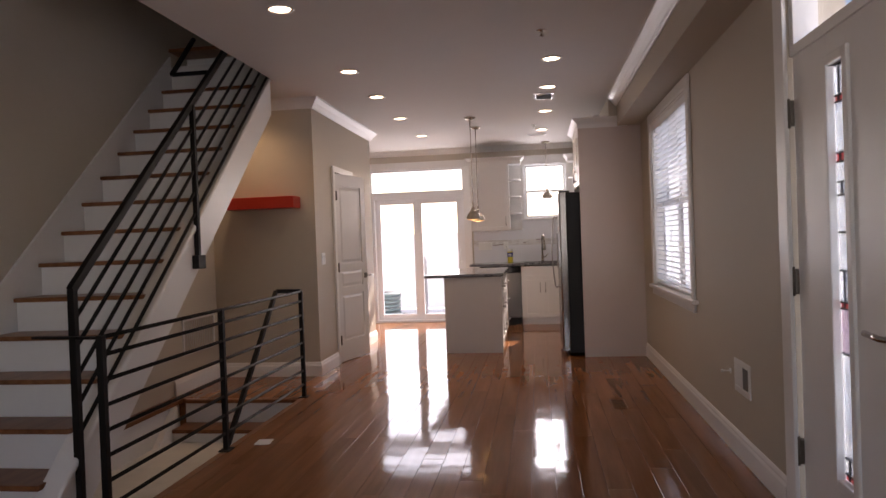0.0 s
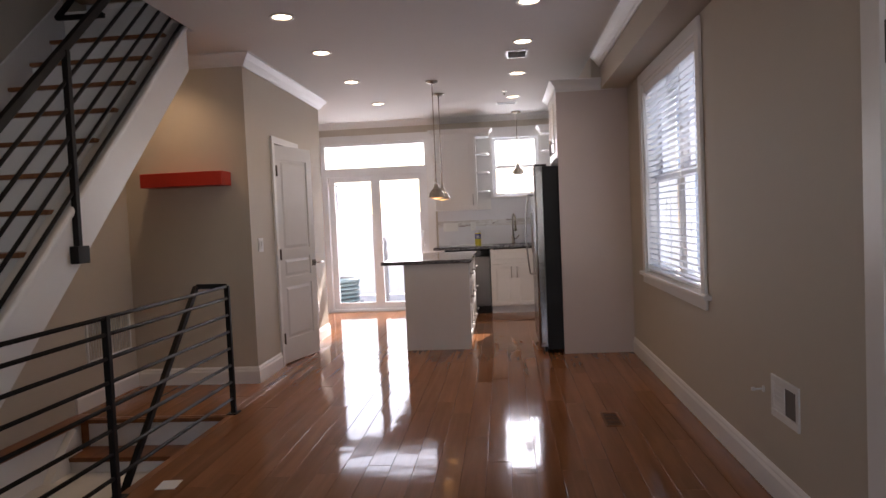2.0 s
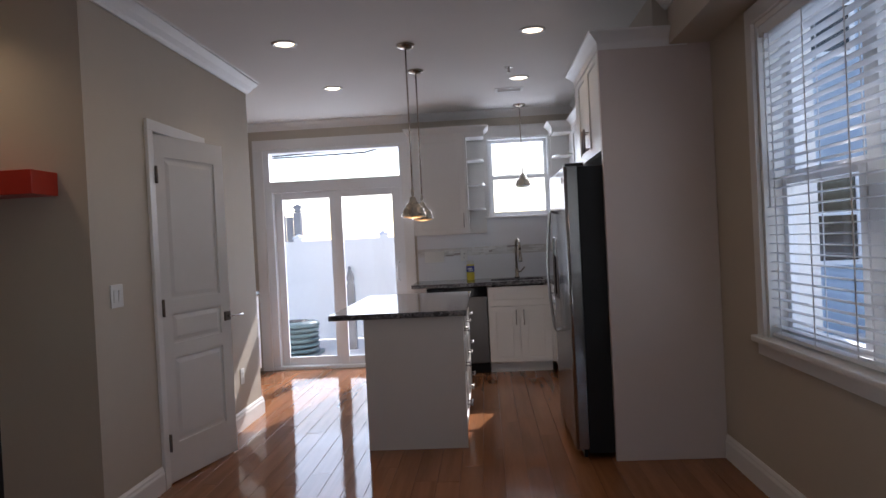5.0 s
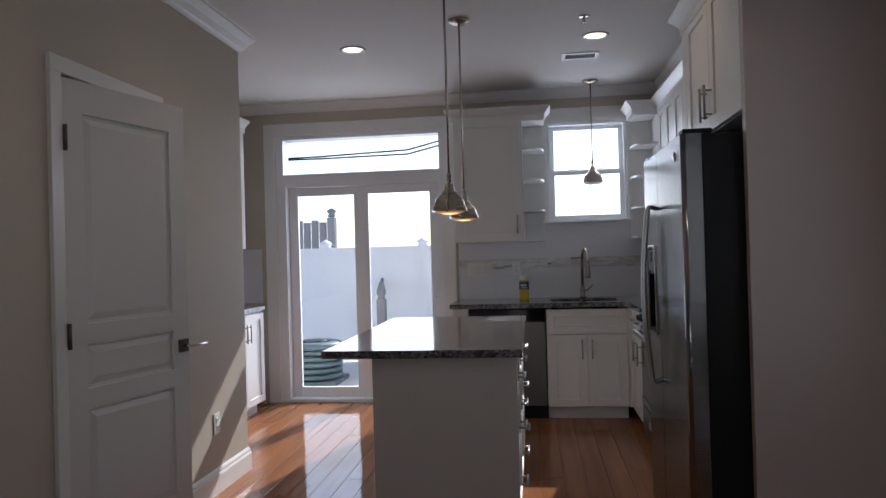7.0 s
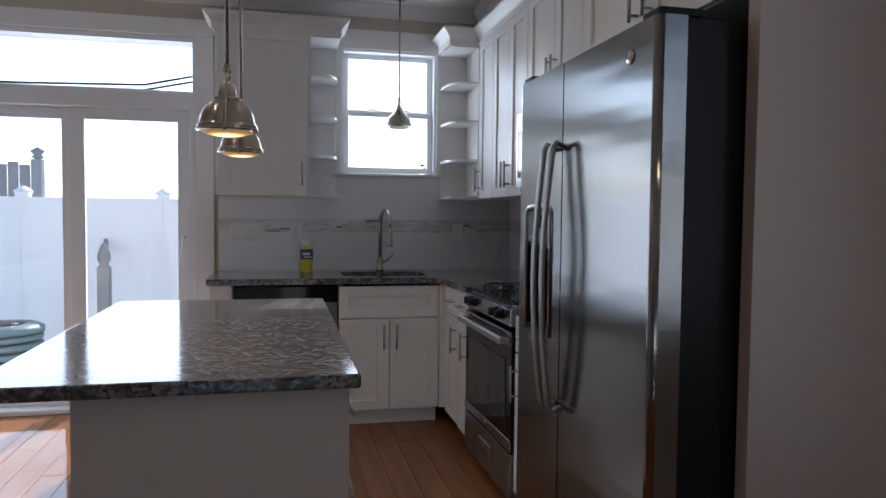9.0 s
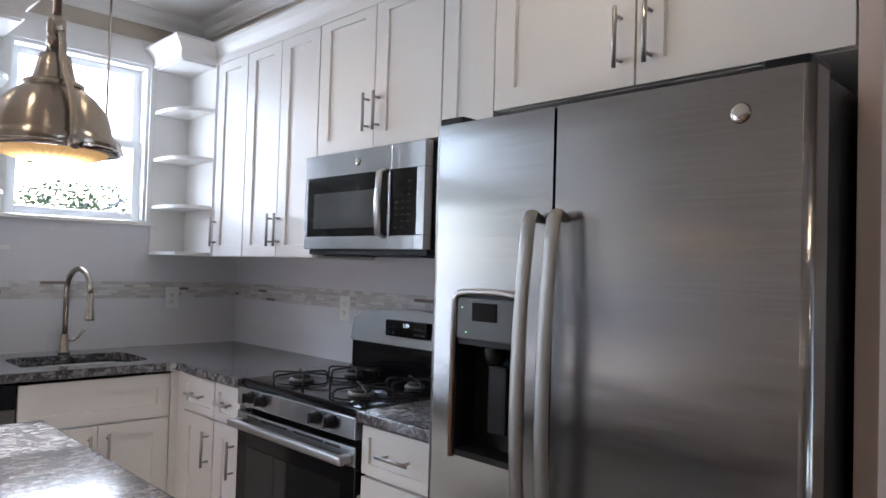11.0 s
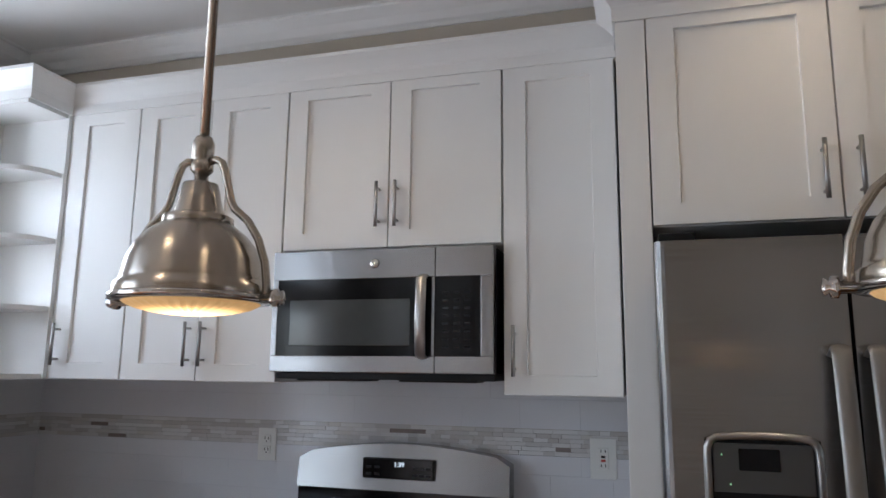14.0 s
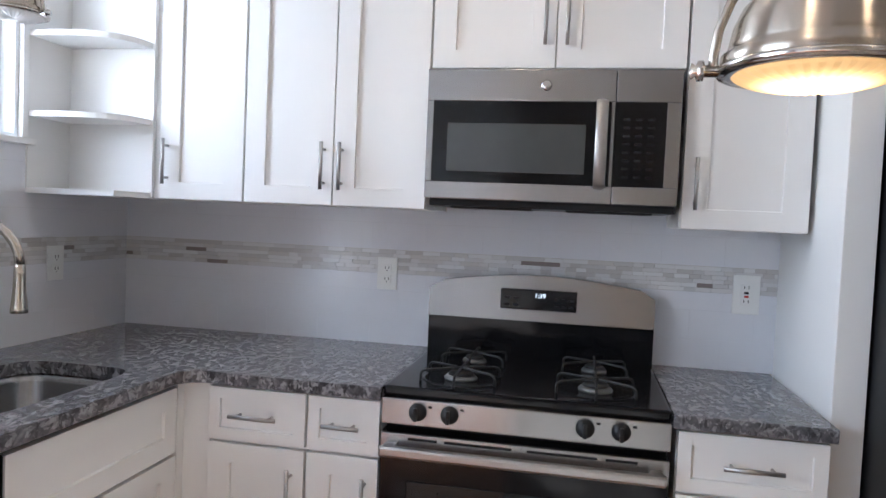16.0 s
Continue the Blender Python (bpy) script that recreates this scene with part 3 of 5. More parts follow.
def flat_bar(p, q, w=.032, t=.032):
    p, q = Vector(p), Vector(q)
    bm = b(-w / 2, w / 2, -t / 2, t / 2, 0, (q - p).length, bevel=.003)
    bmesh.ops.transform(bm, matrix=Matrix.Translation(p) @ (q - p).to_track_quat('Z', 'X').to_matrix().to_4x4(), verts=bm.verts)
    return bm


part("newel_post", flat_bar((XH, 3.32, 0.0), (XH, 3.32, 1.105), .035, .035), BLACK, rail, at=r3)
part("base_flange", b(XH - .05, XH + .05, 3.27, 3.37, 0, .008), BLACK, rail, at=r3)
part("handrail", flat_bar((XH, 3.31, 1.10), (XH, 5.20, 2.785), .045, .03), BLACK, rail, at=r3)
part("post", flat_bar((XH + .005, 4.60, 1.19), (XH + .005, 4.60, 2.235)), BLACK, rail, at=r3)
part("post_bracket", b(XH - .012, XH + .035, 4.55, 4.65, 1.15, 1.24, bevel=.004), BLACK, rail, at=r3)
part("top_bar", flat_bar((XH, 5.19, 2.78), (XH, 6.05, 2.745), .03, .03), BLACK, rail, at=r3)
for i in range(1, 6):
    z0 = 1.10 - .14 * i
    y1 = 3.32 + (2.76 - z0) / SL
    part("bar", tube([(XH, 3.33, z0), (XH, min(y1, 6.0), z0 + SL * (min(y1, 6.0) - 3.33))], .0105, 8), BLACK, rail, at=r3)
# second rail by the wall near the top
wall_rail = thing("wall_handrail", "short black steel handrail at the top of the stairs", "handrail", (XL + .3, 5.9, 0))
part("rail", flat_bar((XL + .30, 5.55, 2.70), (XL + .30, 5.95, 3.1), .03, .03), BLACK, wall_rail, at=Matrix.Translation((-XL - .3, -5.9, 0)))
part("link", flat_bar((XL + .30, 5.55, 2.70), (XL + .62, 5.55, 2.70), .03, .03), BLACK, wall_rail, at=Matrix.Translation((-XL - .3, -5.9, 0)))

# level guard along the stairwell
guard = thing("guard_railing", "black steel guard railing with eight level bars round the stairwell", "railing", (-1.61, 4.5, 0))
g3 = Matrix.Translation((1.61, -4.5, 0))
XG = -1.61
for y in (3.155, 4.39, 5.89):
    part("post", flat_bar((XG, y, 0), (XG, y, .90)), BLACK, guard, at=g3)
    part("foot_plate", b(XG - .035, XG + .035, y - .05, y + .05, 0.0005, .008, bevel=.002), BLACK, guard, at=g3)
for z in [.892] + [.81 - .117 * i for i in range(7)]:
    part("bar", tube([(XG, 3.155, z), (XG, 5.89, z)], .0105, 8), BLACK, guard, at=g3)
part("cross_bar", flat_bar((-1.98, 3.2, .89), (XG, 3.155, .89), .012, .035), BLACK, guard, at=g3)
part("link_bar", flat_bar((-1.795, 5.81, .905), (XG, 5.89, .895), .035, .012), BLACK, guard, at=g3)
part("sloping_handrail", flat_bar((-1.795, 5.81, .90), (-1.795, 4.25, -.62), .04, .03), BLACK, guard, at=g3)

# stairs down to the cellar
down = thing("cellar_stairs", "wooden cellar stairs with brown treads and white risers", "staircase", (-2.2, Y_WELL, 0))
d3 = Matrix.Translation((2.2, -Y_WELL, 0))
for k in range(0, 12):
    yn, z = Y_WELL - .225 * k, -.195 * k
    part("tread", b(XL + .16, XRAIL - .014, yn - .035, yn + (.222 if k else -.002), z - .03, z + (.0 if k else -.0005), bevel=.007), TREADW, down, at=d3)
    part("riser", b(XL + .16, XRAIL - .014, yn - .012, yn - .003, z - .195, z - .03), TRIM, down, at=d3)
part("skirt", slanted(3.2, Y_WELL - .15, -2.18, .45, XL + .10, XL + .155, slope=.195 / .225), TRIM, down, at=d3)
setting("stair_ledge", b(XL, XL + .13, 4.6, Y_WELL + .12, -.03, .002, bevel=.005), TREADW, "brown wooden ledge beside the cellar stairs", "ledge")
setting("ledge_wall", b(XL, XL + .095, 2.95, Y_WELL + .1, -2.6, -.031), TRIM, "white boarding under the ledge", "wall")
setting("stairwell_edge", boxes([(XRAIL - .012, XRAIL + .03, 2.95, Y_WELL + .03, -.03, .0005), (XL + .13, XRAIL - .012, Y_WELL + .0, Y_WELL + .03, -.03, .0005)]), TREADW, "wooden nosing round the stairwell", "trim")

# ---- front door ----
setting("door_1_trim", casing_frame("c", 'x', XW, -1, 2.46, 3.40, 0, 2.43, w=.115), TRIM, "white painted door casing", "trim")
front = thing("front_door", "white painted entrance door, shut, with a narrow stained-glass light", "door", (XW + .02, 2.93, 0))
front["kind"] = "structure"
part("slab", boxes([(0, .045, -.465, -.053, .005, 2.012), (0, .045, .107, .465, .005, 2.012), (0, .045, -.053, .107, .005, .306), (0, .045, -.053, .107, 1.885, 2.012)], bevel=.002), DOORP, front)
part("glass_frame", boxes([(-.014, .02, -.085, -.043, .27, 1.927), (-.014, .02, .096, .136, .27, 1.927), (-.014, .02, -.043, .096, .27, .312), (-.014, .02, -.043, .096, 1.885, 1.927)], bevel=.007), DOORP, front)
GTEX = mat("hammered_clear_glass", (0.75, 0.8, 0.85), 0.2, vary=.1, scale=60, bump=.8, bump_scale=120)
GRED = mat("red_stained_glass", (0.45, 0.05, 0.05), 0.1)
GPINK = mat("mauve_stained_glass", (0.62, 0.50, 0.60), 0.15, vary=.1, scale=30, bump=.3, bump_scale=60)
for _m in (GTEX, GRED, GPINK):
    _m.node_tree.nodes["Principled BSDF"].inputs["Transmission Weight"].default_value = 0.88
LEAD = mat("lead_came", (0.06, 0.06, 0.07), 0.5, .6)
zz = .310
for hh, kind in ((.025, "red"), (.06, "lined"), (.40, "plain"), (.17, "mauve"), (.025, "red"), (.12, "lined"), (.145, "plain"), (.14, "plain"), (.05, "lined"), (.075, "plain"), (.035, "red"), (.19, "plain"), (.025, "red"), (.115, "lined")):
    glass, says = {"red": (GRED, "red stained glass"), "mauve": (GPINK, "mauve stained glass")}.get(kind, (GTEX, "hammered clear glass"))
    g = part("glass_pane", b(.02, .026, -.043, .096, zz + .002, zz + hh - .002), glass, front, says)
    g.visible_shadow = False
    part("came", b(.016, .029, -.043, .096, zz + hh - .003, zz + hh + .003), LEAD, front)
    for y in ((-.012, .024, .060) if kind == "lined" else (.066,) if kind == "red" else ()):
        part("came", b(.017, .028, y - .003, y + .003, zz + .003, zz + hh - .003), LEAD, front)
    zz += hh
for z in (.306, 1.045, 1.772):
    hg = part("hinge", b(-.016, .004, .462, .486, z - .055, z + .055, bevel=.004), BRONZE, front, "dark metal hinge")
    part("pin", tube([(-.020, .474, z - .064), (-.020, .474, z + .064)], .0075, 8), BRONZE, hg)
part("rosette", lathe([(0, -.014), (.028, -.014), (.032, 0)], (0, -.395, .916), 'X'), CHROME, front)
part("lever", tube([(-.012, -.395, .916), (-.05, -.395, .916), (-.058, -.37, .916), (-.055, -.265, .920)], .011), CHROME, front, "satin nickel lever handle")
part("deadbolt", lathe([(0, -.03), (.018, -.03), (.024, -.012), (.028, 0)], (0, -.395, 1.066), 'X'), CHROME, front)
trans = thing("door_transom", "white framed transom window over the entrance door", "window", (XW + .02, 2.93, 2.03))
trans["kind"] = "structure"
part("window_frame", boxes([(-.005, .1, -.49, .49, -.015, .03), (-.005, .1, -.49, .49, .38, .41), (-.005, .1, -.49, -.44, .03, .38), (-.005, .1, .44, .49, .03, .38)], bevel=.003), TRIM, trans)
part("pane", b(.05, .056, -.44, .44, .03, .38), GLASS, trans).visible_shadow = False

# ---- side window with blinds ----
win = thing("side_window", "white double-hung window behind half-open slatted blinds", "window", (XW, 6.2175, .79))
win["kind"] = "structure"
setting("window_1_trim", casing_frame("c", 'x', XW, -1, 5.405, 7.03, .79, 2.31, w=.08), TRIM, "white painted window casing", "trim")
setting("window_1_sill", boxes([(XW - .048, XW + .16, 5.25, 7.13, .765, .795), (XW - .02, XW, 5.315, 7.11, .70, .765)], bevel=.006), TRIM, "white window sill and apron", "sill")
part("lining", boxes([(0, .25, -.8125, -.7875, 0, 1.52), (0, .25, .7875, .8125, 0, 1.52), (0, .25, -.7875, .7875, 1.495, 1.52)]), TRIM, win)
for nm, x, z0, z1 in (("lower_sash", .088, 0.0, .78), ("upper_sash", .13, .74, 1.495)):
    for y0, y1 in ((-.7875, -.05), (.05, .7875)):
        s = part(nm, boxes([(x, x + .04, y0, y0 + .05, z0, z1), (x, x + .04, y1 - .05, y1, z0, z1), (x, x + .04, y0 + .05, y1 - .05, z0, z0 + .06), (x, x + .04, y0 + .05, y1 - .05, z1 - .045, z1)], bevel=.003), VINYL, win)
        part("pane", b(x + .016, x + .022, y0 + .05, y1 - .05, z0 + .06, z1 - .045), GLASS, s).visible_shadow = False
part("mullion", b(.095, .17, -.05, .05, 0, 1.495, bevel=.004), VINYL, win)
blind = thing("window_blind", "white slatted blind, lowered with its slats half open", "blind", (XW + .035, 6.2175, .80))
part("head_rail", b(-.03, .03, -.782, .782, 1.43, 1.485, bevel=.004), BLIND, blind)
part("bottom_rail", b(-.025, .025, -.78, .78, .005, .022, bevel=.004), BLIND, blind)
slat_bm = bmesh.new()
cols = [[slat_bm.verts.new((x, y, .004 * (1 - (x / .025) ** 2) - .0015 * k)) for x in (-.025, -.009, .009, .025)] for y in (-.78, .78) for k in (0, 1)]
for a_, c_ in ((0, 2), (3, 1)):
    for i in range(3):
        slat_bm.faces.new((cols[a_][i], cols[a_][i + 1], cols[c_][i + 1], cols[c_][i]))
for i in (0, 3):
    slat_bm.faces.new((cols[0][i], cols[2][i], cols[3][i], cols[1][i]))
for k in (0, 2):
    slat_bm.faces.new((*cols[k], *cols[k + 1][::-1]))
slat = mesh_of(slat_bm, BLIND, "slat")
for i in range(32):
    shared("slat", slat, blind, pose(0, 0, .052 + i * .0437, 0, 2, 0))
for y in (-.68, -.34, 0, .34, .68):
    for x in (-.026, .026):
        part("ladder_tape", b(x - .0008, x + .0008, y - .005, y + .005, .02, 1.44), BLIND, blind)
part("tilt_wand", tube([(-.034, .72, .62), (-.034, .72, 1.44)], .004, 6), PLATE, blind)

# ---- closet door ----
setting("door_2_trim", casing_frame("c", 'x', XC, 1, 7.465, 8.155, 0, 2.05, w=.065), TRIM, "white painted door casing", "trim")
closet = thing("closet_door", "white three-panel closet door, slightly ajar", "door", (XC + .001, 7.468, 0), turn=-14)
closet["kind"] = "structure"


def panel_door(w, h, t, openings):
    """A slab whose panels are sunk with raised middles; width along y, its face towards +x."""
    bm = bmesh.new()
    xs = sorted({0, w, *[v for o in openings for v in o[:2]]})
    zs = sorted({0, h, *[v for o in openings for v in o[2:]]})
    for i in range(len(xs) - 1):
        for j in range(len(zs) - 1):
            mid = ((xs[i] + xs[i + 1]) / 2, (zs[j] + zs[j + 1]) / 2)
            if not any(o[0] < mid[0] < o[1] and o[2] < mid[1] < o[3] for o in openings):
                box(bm, -t, 0, xs[i], xs[i + 1], zs[j], zs[j + 1])
    bmesh.ops.remove_doubles(bm, verts=bm.verts, dist=1e-5)
    for y0, y1, z0, z1 in openings:
        box(bm, -t + .008, -.014, y0, y1, z0, z1)
        a_ = [bm.verts.new((-.014, y, z)) for y, z in ((y0 + .014, z0 + .014), (y1 - .014, z0 + .014), (y1 - .014, z1 - .014), (y0 + .014, z1 - .014))]
        c_ = [bm.verts.new((-.004, y, z)) for y, z in ((y0 + .04, z0 + .04), (y1 - .04, z0 + .04), (y1 - .04, z1 - .04), (y0 + .04, z1 - .04))]
        for i in range(4):
            bm.faces.new((a_[i], a_[(i + 1) % 4], c_[(i + 1) % 4], c_[i]))
        bm.faces.new(c_)
    return bm


part("slab", panel_door(.684, 2.03, .036, [(.11, .585, .22, .72), (.11, .585, .80, .98), (.11, .585, 1.06, 1.90)]), DOORP, closet, at=pose(0, 0, .01))
for z in (.25, 1.03, 1.80):
    hg = part("hinge", b(.0005, .004, .004, .030, z - .045, z + .045, bevel=.001), BRONZE, closet, "dark metal hinge")
    part("pin", tube([(.026, .006, z - .05), (.026, .006, z + .05)], .008, 8), BRONZE, hg)
part("rosette", b(0, .012, .612, .672, .884, .944, bevel=.003), BRONZE, closet)
part("lever", tube([(.01, .642, .914), (.045, .642, .914), (.054, .652, .914), (.052, .745, .914)], .009, ry=.007), CHROME, closet, "satin nickel lever handle")

# ---- red shelf ----
tagged(part("wall_shelf", b(-2.57, -1.893, 6.60, YS, 1.645, 1.757, bevel=.004), RED), "thick red lacquered floating shelf on the greige wall", "shelf")

# ---- ceiling fittings ----
LAMPS = [(-1.10, 4.27), (-1.115, 5.88), (-1.12, 6.935), (-1.14, 8.20), (-1.12, 9.60), (.55, 5.91), (.54, 6.98), (.52, 8.26), (.494, 9.64), (-2.30, 6.42)]
first = None
for i, (x, y) in enumerate(LAMPS):
    if first is None:
        first = thing("recessed_light", "lit white recessed ceiling light with a warm bulb", "ceiling light", (x, y, H), "recessed ceiling lights")
        part("trim_ring", lathe([(.088, -.001), (.088, -.006), (.07, -.009), (.064, -.004), (.064, -.0005)]), TRIM, first)
        part("bulb", lathe([(.0, -.007), (.045, -.006), (.06, -.002), (.0635, -.0008)]), LAMPG, first, "warm glowing bulb")
    else:
        copy_thing(first, pose(x, y, H))
    sp = bpy.data.lights.new("recessed_lamp", 'SPOT')
    sp.energy = 6.0 if x < -2 else 3.0
    sp.spot_size, sp.spot_blend, sp.shadow_soft_size, sp.color = radians(125), .9, .05, (1.0, .74, .46)
    new("recessed_lamp", sp).matrix_world = pose(x, y, H - .02)


def air_vent(name, x, y, w, l, label):
    v = thing(name, label, "vent", (x, y, H), "air vents")
    part("vent_frame", boxes([(-w, w, -l, -l + .025, -.008, 0), (-w, w, l - .025, l, -.008, 0), (-w, -w + .025, -l + .025, l - .025, -.008, 0), (w - .025, w, -l + .025, l - .025, -.008, 0)], bevel=.002), PLATE, v)
    # a black sheet stands in for the shade inside the duct
    part("backing", b(-w + .02, w - .02, -l + .02, l - .02, -.002, -.001), BLACKP, v)
    for k in range(7):
        yy = -l + .035 + k * (2 * l - .07) / 6
        part("slat", b(-w + .025, w - .025, -.007, .007, -.001, .001, m=pose(0, yy, -.005, 35)), PLATE, v)
    return v


air_vent("ceiling_vent", .50, 7.42, .10, .145, "white slatted air vent in the ceiling")
air_vent("ceiling_vent", .425, 10.10, .13, .08, "white slatted air vent in the ceiling")
for x, y in ((.466, 5.12), (.394, 9.25)):
    sp = thing("fire_sprinkler", "small white fire sprinkler head in the ceiling", "sprinkler", (x, y, H), "fire sprinklers")
    part("escutcheon", lathe([(.0, -.004), (.03, -.004), (.036, 0)]), CHROME, sp)
    part("head", lathe([(.010, 0), (.010, -.02), (.006, -.035), (.018, -.037), (.018, -.040), (0, -.040)]), CHROME, sp)


def pendant(x, y, rim, lit):
    p = thing("pendant_light", "brushed nickel dome pendant light, " + ("lit, with a ribbed glass lens" if lit else "unlit, hanging by the window"), "pendant light", (x, y, rim), "pendant lights")
    top = H - rim
    part("canopy", lathe([(.0, top - .03), (.035, top - .028), (.062, top - .014), (.065, top)]), NICKEL, p)
    part("rod", tube([(0, 0, .184), (0, 0, top - .025)], .0057, 12), NICKEL, p)
    part("swivel", lathe([(.008, .143), (.0125, .148), (.0125, .157), (.010, .159), (.0125, .162), (.0125, .180), (.009, .188), (0, .188)]), NICKEL, p)
    part("neck", lathe([(.029, .093), (.028, .097), (.024, .113), (.0195, .132), (.008, .135), (.0075, .148)]), NICKEL, p)
    part("collar", lathe([(.036, .082), (.039, .084), (.039, .092), (.034, .095)]), NICKEL, p)
    part("shade", lathe([(.082, .0), (.0845, .004), (.0845, .014), (.0785, .018), (.0785, .021), (.077, .026), (.074, .042), (.067, .058), (.055, .0725), (.042, .083), (.034, .0865)], steps=48), NICKEL, p, "brushed nickel dome shade")
    part("rim", lathe([(.076, -.004), (.0865, -.003), (.0885, .002), (.0835, .005)], steps=48), CHROME, p)
    bm = bmesh.new()
    prof = [(.076 * math.cos(a), -.018 * math.sin(a)) for a in [i * math.pi / 16 for i in range(9)]]
    st = 72
    rows = [[bm.verts.new((r * math.cos(2 * math.pi * k / st), r * math.sin(2 * math.pi * k / st), z * (1.0 if k % 2 else .88))) for k in range(st)] for r, z in prof[:-1]]
    for q, s in zip(rows, rows[1:]):
        for k in range(st):
            bm.faces.new((q[k], q[(k + 1) % st], s[(k + 1) % st], s[k]))
    bm.faces.new(rows[-1])
    part("lens", bm, PENDG if lit else PLATE, p, "ribbed glass lens")
    for sx in (-1, 1):
        pts = [(sx * .010, 0, .158), (sx * .019, 0, .160), (sx * .026, 0, .156), (sx * .031, 0, .145), (sx * .041, 0, .110), (sx * .046, 0, .101), (sx * .064, 0, .086), (sx * .078, 0, .065), (sx * .0875, 0, .039), (sx * .091, 0, .014), (sx * .091, 0, .0)]
        arm = part("yoke_arm", tube(pts, .0046, 10), NICKEL, p)
        screw = [(0, .0855), (.006, .0865), (.006, .099), (.010, .100), (.010, .105), (.005, .107), (.008, .111), (0, .113)]
        part("thumb_screw", lathe(screw if sx > 0 else [(r_, -h_) for r_, h_ in screw[::-1]], axis='X', steps=14), CHROME, arm)
    if lit:
        d = bpy.data.lights.new("pendant_lamp", 'SPOT')
        d.energy, d.spot_size, d.spot_blend, d.shadow_soft_size, d.color = 2.6, radians(130), .8, .05, (1.0, .74, .46)
        new("pendant_lamp", d).matrix_world = pose(x, y, rim - .025)
    return p


for x, y, z, lit, turn in ((-.350, 8.414, 1.522, True, 90), (-.352, 9.158, 1.522, True, 90), (.555, 10.87, 1.865, False, 90)):
    pendant(x, y, z, lit).matrix_basis = pose(x, y, z, 0, 0, turn)

# ---- wall plates and small fittings ----
outlet("wall_switch", (XC, 7.01, 1.14), 90, "white double light switch on the closet wall", .118, .118, "switch", 2)
outlet("wall_outlet", (XC, 8.745, .388), 90, "white outlet near the floor on the closet wall")


GREYV = mat("grille_shadow_paint", (.14, .13, .12), .7, vary=.05)


def wall_grille(name, at, turn, w, h, label, n, lean=50, behind=None):
    v = thing(name, label, "vent", at, "air vents", turn)
    part("grille_frame", boxes([(-w / 2, w / 2, -.012, 0, -h / 2, -h / 2 + .025), (-w / 2, w / 2, -.012, 0, h / 2 - .025, h / 2), (-w / 2, -w / 2 + .025, -.012, 0, -h / 2 + .025, h / 2 - .025), (w / 2 - .025, w / 2, -.012, 0, -h / 2 + .025, h / 2 - .025)], bevel=.003), PLATE, v)
    part("backing", b(-w / 2 + .02, w / 2 - .02, -.003, -.001, -h / 2 + .02, h / 2 - .02), behind or GREYV, v)
    for k in range(n):
        xx = -w / 2 + .03 + (k + .5) * (w - .06) / n
        part("louvre", b(-.008, .008, -.001, .001, -h / 2 + .025, h / 2 - .025, m=pose(xx, -.007, 0, 0, 0, lean)), PLATE, v)
    return v


wv = thing("wall_vent", "white wall register with one half painted dark as if open", "vent", (XW, 4.22, .46), "air vents", -90)
part("grille_frame", boxes([(-.145, .145, -.010, 0, -.0925, -.058), (-.145, .145, -.010, 0, .062, .0925), (-.145, -.115, -.010, 0, -.058, .062), (.118, .145, -.010, 0, -.058, .062)], bevel=.003), PLATE, wv)
part("shutter", b(-.116, -.002, -.006, -.001, -.059, .063, bevel=.001), PLATE, wv, "closed white shutter")
# no hole here: the shade inside the duct is painted as a dark sheet
part("duct", b(-.002, .119, -.003, -.001, -.059, .063), GREYV, wv, "dark sheet painted as the shade of an open duct")
for k in range(5):
    part("louvre", b(-.116, -.002, -.0085, -.0055, -.004, .004, m=pose(0, 0, -.044 + k * .024)), PLATE, wv)
st = thing("door_stop", "small white rubber door stop on the wall", "door stop", (XW, 4.475, .455), "", -90)
part("plate", lathe([(.016, 0), (.016, -.004), (.008, -.006), (0, -.006)], axis='Y', steps=14), PLATE, st)
part("stem", lathe([(.005, -.005), (.005, -.04), (.009, -.041), (.009, -.055), (0, -.056)], axis='Y', steps=12), PLATE, st)
wall_grille("return_grille", (XL, 6.41, .49), 90, .62, .33, "white slatted air return low on the wall", 16, 50, WALL)
reg = thing("floor_register", "brown wooden floor register set flush in the boards", "vent", (.95, 5.57, 0))
part("grate_frame", boxes([(-.055, .055, -.15, -.135, .0015, .004), (-.055, .055, .135, .15, .0015, .004), (-.055, -.042, -.135, .135, .0015, .004), (.042, .055, -.135, .135, .0015, .004)]), TREADW, reg)
# flat black sheet, painted as the dark hollow below the slats
part("well", b(-.042, .042, -.135, .135, .0015, .002), BLACKP, reg)
for k in range(9):
    part("slat", b(-.042, .042, -.005, .005, .002, .004, m=pose(0, -.12 + k * .03, 0)), TREADW, reg)
tagged(part("floor_card", b(-.05, .05, -.06, .06, .002, .005, m=pose(-1.43, 4.56, 0, 0, 0, 6)), PLATE), "small white card lying on the floor boards", "card")

# ---- front window behind the walk ----
fw = thing("front_window", "white framed front window of the living room", "window", (-.5, YF - .1, .75))
fw["kind"] = "structure"
part("window_frame", boxes([(-1.1, -1.04, -.04, .04, 0, 1.55), (1.04, 1.1, -.04, .04, 0, 1.55), (-1.04, 1.04, -.04, .04, 0, .06), (-1.04, 1.04, -.04, .04, 1.49, 1.55), (-.04, .04, -.04, .04, .06, 1.49), (-1.04, -.04, -.03, .03, .75, .8), (.04, 1.04, -.03, .03, .75, .8)], bevel=.003), VINYL, fw)
for x in (-1.04, .04):
    part("pane", b(x, x + 1.0, -.004, .004, .06, 1.49), GLASS, fw).visible_shadow = False

